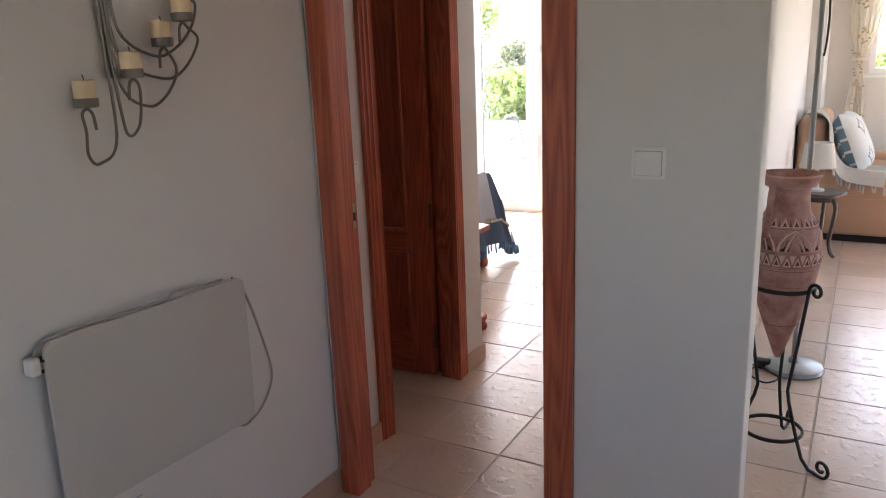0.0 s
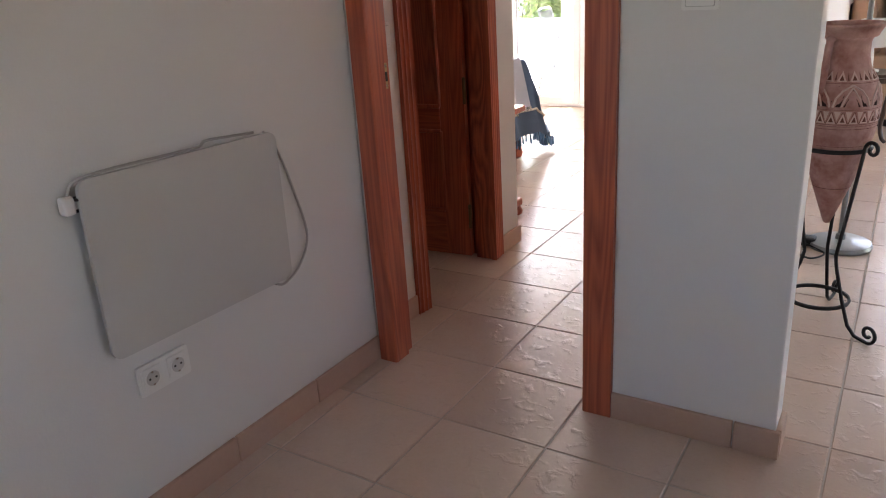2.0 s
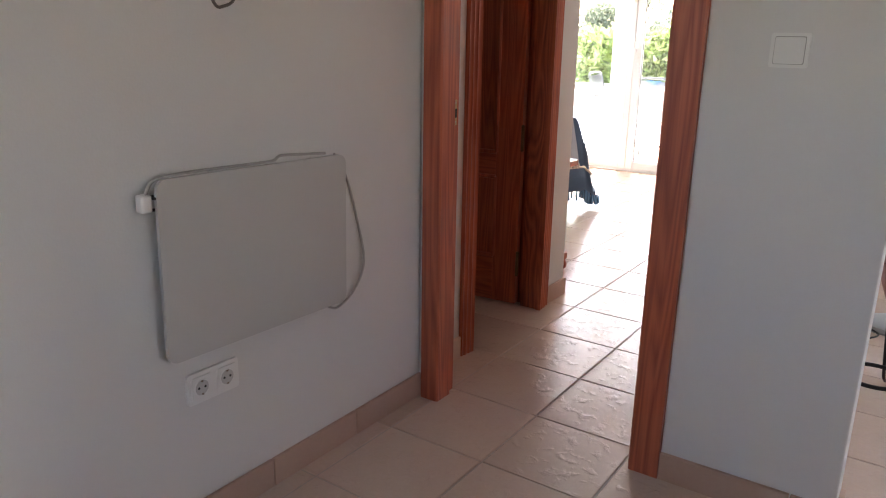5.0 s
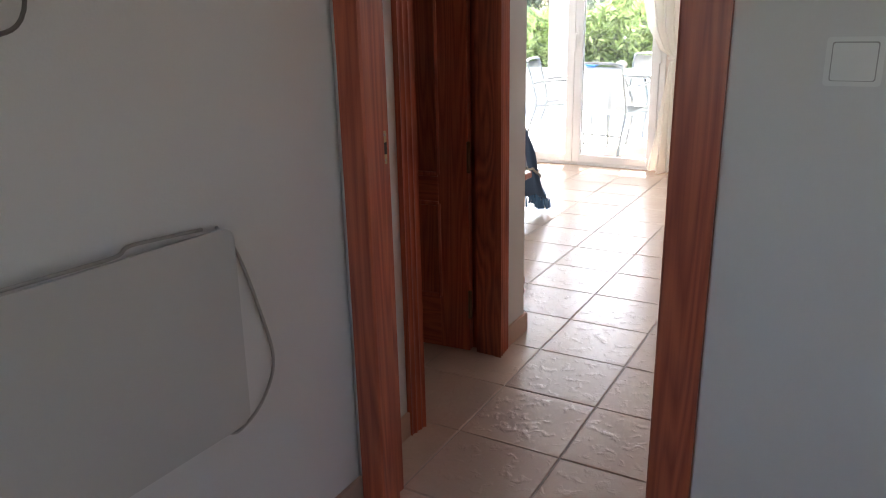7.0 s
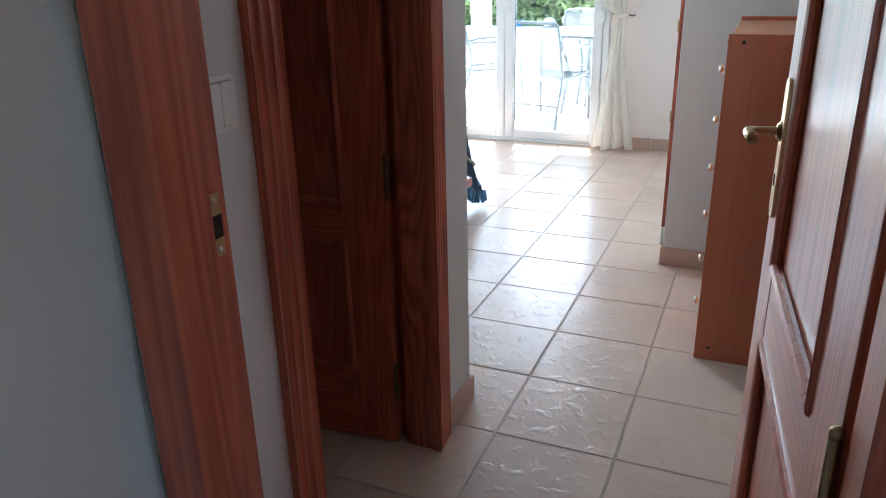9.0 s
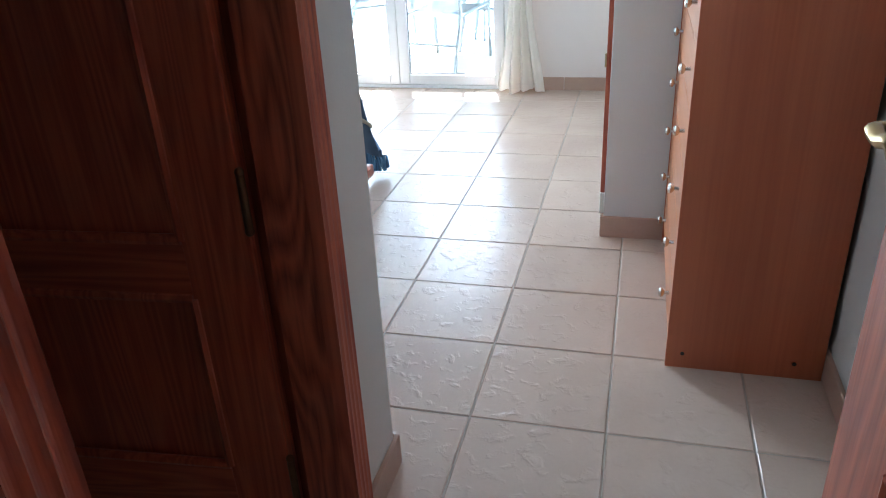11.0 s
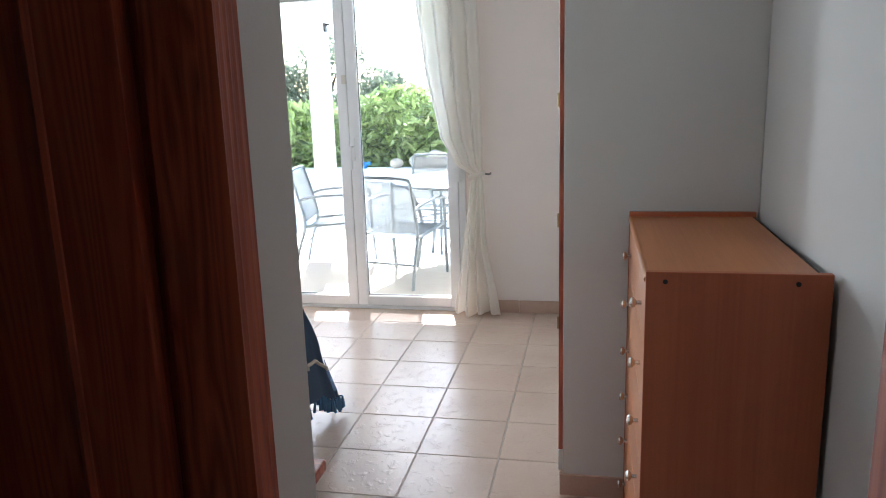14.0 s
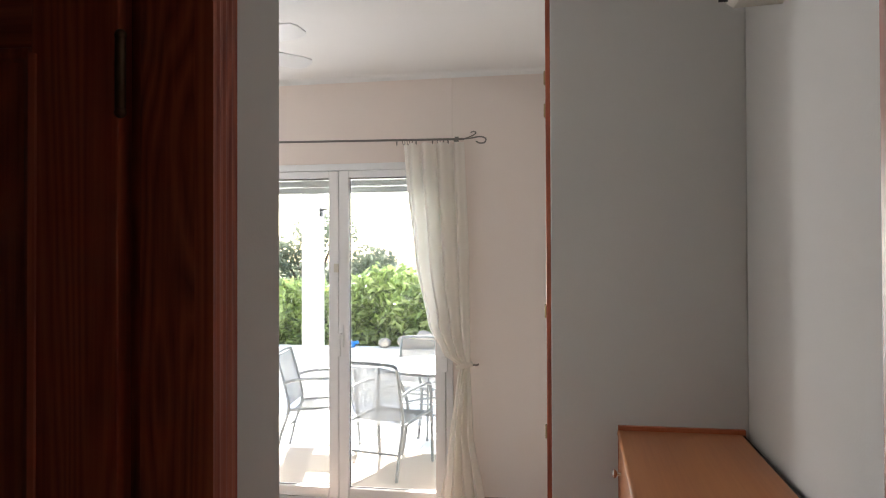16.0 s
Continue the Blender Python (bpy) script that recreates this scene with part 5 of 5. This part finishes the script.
# ---- bedroom ----
fan = base("ceiling_fan", Matrix.Translation((-1.573, 3.045, H)), "white ceiling fan at rest with five blades", "ceiling fan")
part("canopy", lathe([(0.02, -0.07), (0.055, -0.05), (0.065, -0.001)], 28), PVC, fan, smooth=True)
part("rod", tube([(0, 0, -0.05), (0, 0, -0.16)], 0.012, 12), PVC, fan, smooth=True)
part("motor", lathe([(0.03, -0.28), (0.09, -0.265), (0.105, -0.22), (0.095, -0.175), (0.03, -0.155)], 32), PVC, fan, smooth=True)
for k in range(5):
    a = radians(-18.4 + 72 * k)
    ol = [(0.12, -0.045), (0.30, -0.058), (0.42, -0.062), (0.472, -0.052), (0.491, -0.025), (0.491, 0.025), (0.472, 0.052), (0.42, 0.062), (0.30, 0.058), (0.12, 0.045)]
    bl = moved(column_z(ol, -0.003, 0.003), Matrix.Translation((0, 0, -0.232)) @ Matrix.Rotation(a, 4, "Z") @ Matrix.Rotation(radians(-13), 4, "X"))
    b = part("blade", bl, PVC, fan)
    part("blade_iron", tube([(0.09 * math.cos(a), 0.09 * math.sin(a), -0.225), (0.17 * math.cos(a), 0.17 * math.sin(a), -0.228)], 0.009, 8), BRASS, b)

ac = base("air_conditioner", Matrix.Translation((0.540, 1.26, 2.237)), "yellowed white split air conditioner high on the wall", "air conditioner")
prof = [(0.0, 0.0), (-0.12, -0.005), (-0.175, 0.035), (-0.19, 0.09), (-0.185, 0.24), (-0.16, 0.27), (0.0, 0.275)]
part("body", moved(prism(prof, 0, 0.77), Matrix(((0, 1, 0, 0), (1, 0, 0, 0), (0, 0, 1, 0), (0, 0, 0, 1)))), AC_BEIGE, ac)
part("outlet_shade", box(-0.165, -0.125, 0.04, 0.73, 0.000, 0.026), DARK, ac, "dark bar painted as shade in the air slot")
part("flap", moved(box(-0.026, 0.026, 0.045, 0.725, -0.002, 0.002, 0.001), Matrix.Translation((-0.148, 0, 0.006)) @ Matrix.Rotation(radians(38), 4, "Y")), AC_BEIGE, ac)

bed = base("bed", Matrix.Translation((-3.03, 1.62, 0)), "low double bed with wooden ball feet", "bed")
part("bed_frame", box(0.0, 1.84, 0.02, 1.21, 0.14, 0.30, 0.01), DARKWOOD, bed)
part("mattress", box(0.02, 1.80, 0.03, 1.19, 0.30, 0.60, 0.05, 4), MATTRESS, bed, "white sheeted mattress", True)
for x in (0.10, 1.82):
    for y in (0.10, 1.03):
        part("foot", moved(lathe([(0.012, 0), (0.034, 0.015), (0.042, 0.045), (0.034, 0.075), (0.022, 0.09), (0.036, 0.14)], 20), Matrix.Translation((x, y, 0))), PINE, bed, "reddish turned ball foot", True)


def cover_fn(x_in, x_edge, y0, y1, top, low, flare):
    """A cloth lying on the bed and hanging over its foot end and far side."""
    def fn(u, v):
        s = u * (x_edge - x_in + top - low)
        flat = x_edge - x_in
        w = y0 + v * (y1 - y0 + top - low)
        over_y = max(0.0, w - y1)
        over_x = max(0.0, s - flat)
        fold = 0.022 * math.sin(17 * v + 1) + 0.012 * math.sin(37 * v + 2)
        fold2 = 0.022 * math.sin(19 * u + 1)
        x = x_in + min(s, flat) + (flare * over_x + fold * min(1, over_x * 5))
        y = min(w, y1) + flare * over_y + fold2 * min(1, over_y * 5)
        z = top + 0.012 * math.sin(7 * u + 4 * v) - max(over_x, over_y) - 0.22 * min(over_x, over_y)
        if over_x > 0 and over_y > 0:
            x += 0.10 * min(over_x, over_y)
            y += 0.10 * min(over_x, over_y)
        return (x, y, max(z, 0.09))
    return fn


spread = base("bedspread", Matrix(), "navy blue bedspread with blue tassels hanging over the bed", "bedspread")
fb = cover_fn(-2.28, -1.225, 1.70, 2.84, 0.640, 0.16, 0.19)
part("cloth", drape(fb, 60, 60, 0.005), BLUE, spread, smooth=True)
fringe([fb(1.0, k / 44) for k in range(45)], 0.06, 0.0045, BLUEFRINGE, spread, seed=2)
fringe([fb(k / 44, 1.0) for k in range(45)], 0.06, 0.0045, BLUEFRINGE, spread, seed=3)
grey = base("bed_throw", Matrix(), "lilac-grey bed throw with a cream fringe over the bed", "throw")
fg = cover_fn(-1.98, -1.192, 1.78, 2.86, 0.668, 0.36, 0.22)
part("cloth", drape(lambda u, v: fg(u, v * 0.66), 50, 50, 0.005), GREYCLOTH, grey, smooth=True)
fringe([fg(1.0, 0.66 * k / 60) for k in range(61)], 0.028, 0.004, PALEFRINGE, grey, seed=5)
trim = base("bedspread_border", Matrix(), "cream braid border round the navy bedspread", "trim")
part("braid", tube([Vector(fb(0.90, k / 40)) + Vector((0.006, 0.004, 0)) for k in range(41)], 0.008, 6), PALEFRINGE, trim, smooth=True)

con = base("console_table", Matrix.Translation((-1.535, 1.235, 0)), "narrow reddish wooden console table against the wall", "console table")
part("tabletop", box(0.0, 0.93, 0.0, 0.31, 0.555, 0.585, 0.006), PINE_FLAT, con)
for x in (0.03, 0.87):
    part("upright", box(x, x + 0.035, 0.11, 0.20, 0.09, 0.555, 0.006), PINE, con)
    sk = part("foot_rail", box(x - 0.002, x + 0.037, 0.02, 0.30, 0.050, 0.092, 0.012, 3), PINE_FLAT, con)
    for y in (0.05, 0.27):
        part("ball_foot", moved(lathe([(0.012, 0), (0.024, 0.010), (0.028, 0.028), (0.020, 0.046), (0.014, 0.055)], 18), Matrix.Translation((x + 0.018, y, 0))), PINE, sk, smooth=True)
part("stretcher", box(0.065, 0.87, 0.14, 0.17, 0.20, 0.24, 0.004), PINE_FLAT, con)


# ---- floor and terrace tiles ----
P = 0.335


def tile_mesh(name, mat, size):
    bm = box(-size / 2, size / 2, -size / 2, size / 2, -0.012, 0.0)
    top = [e for e in bm.edges if all(abs(v.co.z) < 1e-6 for v in e.verts)]
    bmesh.ops.bevel(bm, geom=top, offset=0.0025, segments=1, affect="EDGES")
    return mesh_of(name, bm, mat)


TM = tile_mesh("tile", TILE, P - 0.0042)


def blocked(x, y):
    """Tiles wholly under walls are left out."""
    return (x < -0.75 and y < -0.1) or (x < -2.5 and y < 1.0)


near, rest = [], []
for i in range(-10, 14):
    for j in range(-12, 17):
        x, y = (i + 0.5) * P, (j + 0.5) * P
        if blocked(x, y) or x < -3.15 or x > 4.5 or y > (4.75 if x < 0.6 else 5.7) or y < -4:
            continue
        (near if -1.9 < x < 1.75 and -2.1 < y < 4.7 else rest).append((x, y))
near.sort(key=lambda q: abs(q[0]) * 1.2 + abs(q[1] - 1.2))
for x, y in near[300:]:
    rest.append((x, y))
rt = random.Random(3)
for x, y in near[:300]:
    ob = new("tile", TM)
    ob.parent = floor
    ob.matrix_world = pose(x, y, rt.uniform(-0.0004, 0.0004), rt.uniform(-0.12, 0.12), rt.uniform(-0.12, 0.12), 0)


def joined_tiles(name, spots, size, z, mat, parent):
    verts, faces = [], []
    h = size / 2
    for x, y in spots:
        k = len(verts)
        for zz, s in ((z - 0.012, h), (z - 0.002, h), (z, h - 0.0025)):
            verts += [(x - s, y - s, zz), (x + s, y - s, zz), (x + s, y + s, zz), (x - s, y + s, zz)]
        for r in (0, 4):
            for c in range(4):
                faces.append((k + r + c, k + r + (c + 1) % 4, k + r + 4 + (c + 1) % 4, k + r + 4 + c))
        faces.append((k + 8, k + 9, k + 10, k + 11))
    me = bpy.data.meshes.new(name)
    me.from_pydata(verts, [], faces)
    me.materials.append(mat)
    ob = new(name, me)
    ob.parent = parent
    ob["kind"] = "stuff"
    return ob


joined_tiles("far_tiles", rest, P - 0.0042, 0.0, TILE, floor)
joined_tiles("terrace_tiles", [(-8.8 + 0.405 * i, 5.07 + 0.405 * j) for i in range(34) for j in range(8)], 0.398, -0.022, TERRACE, terrace)
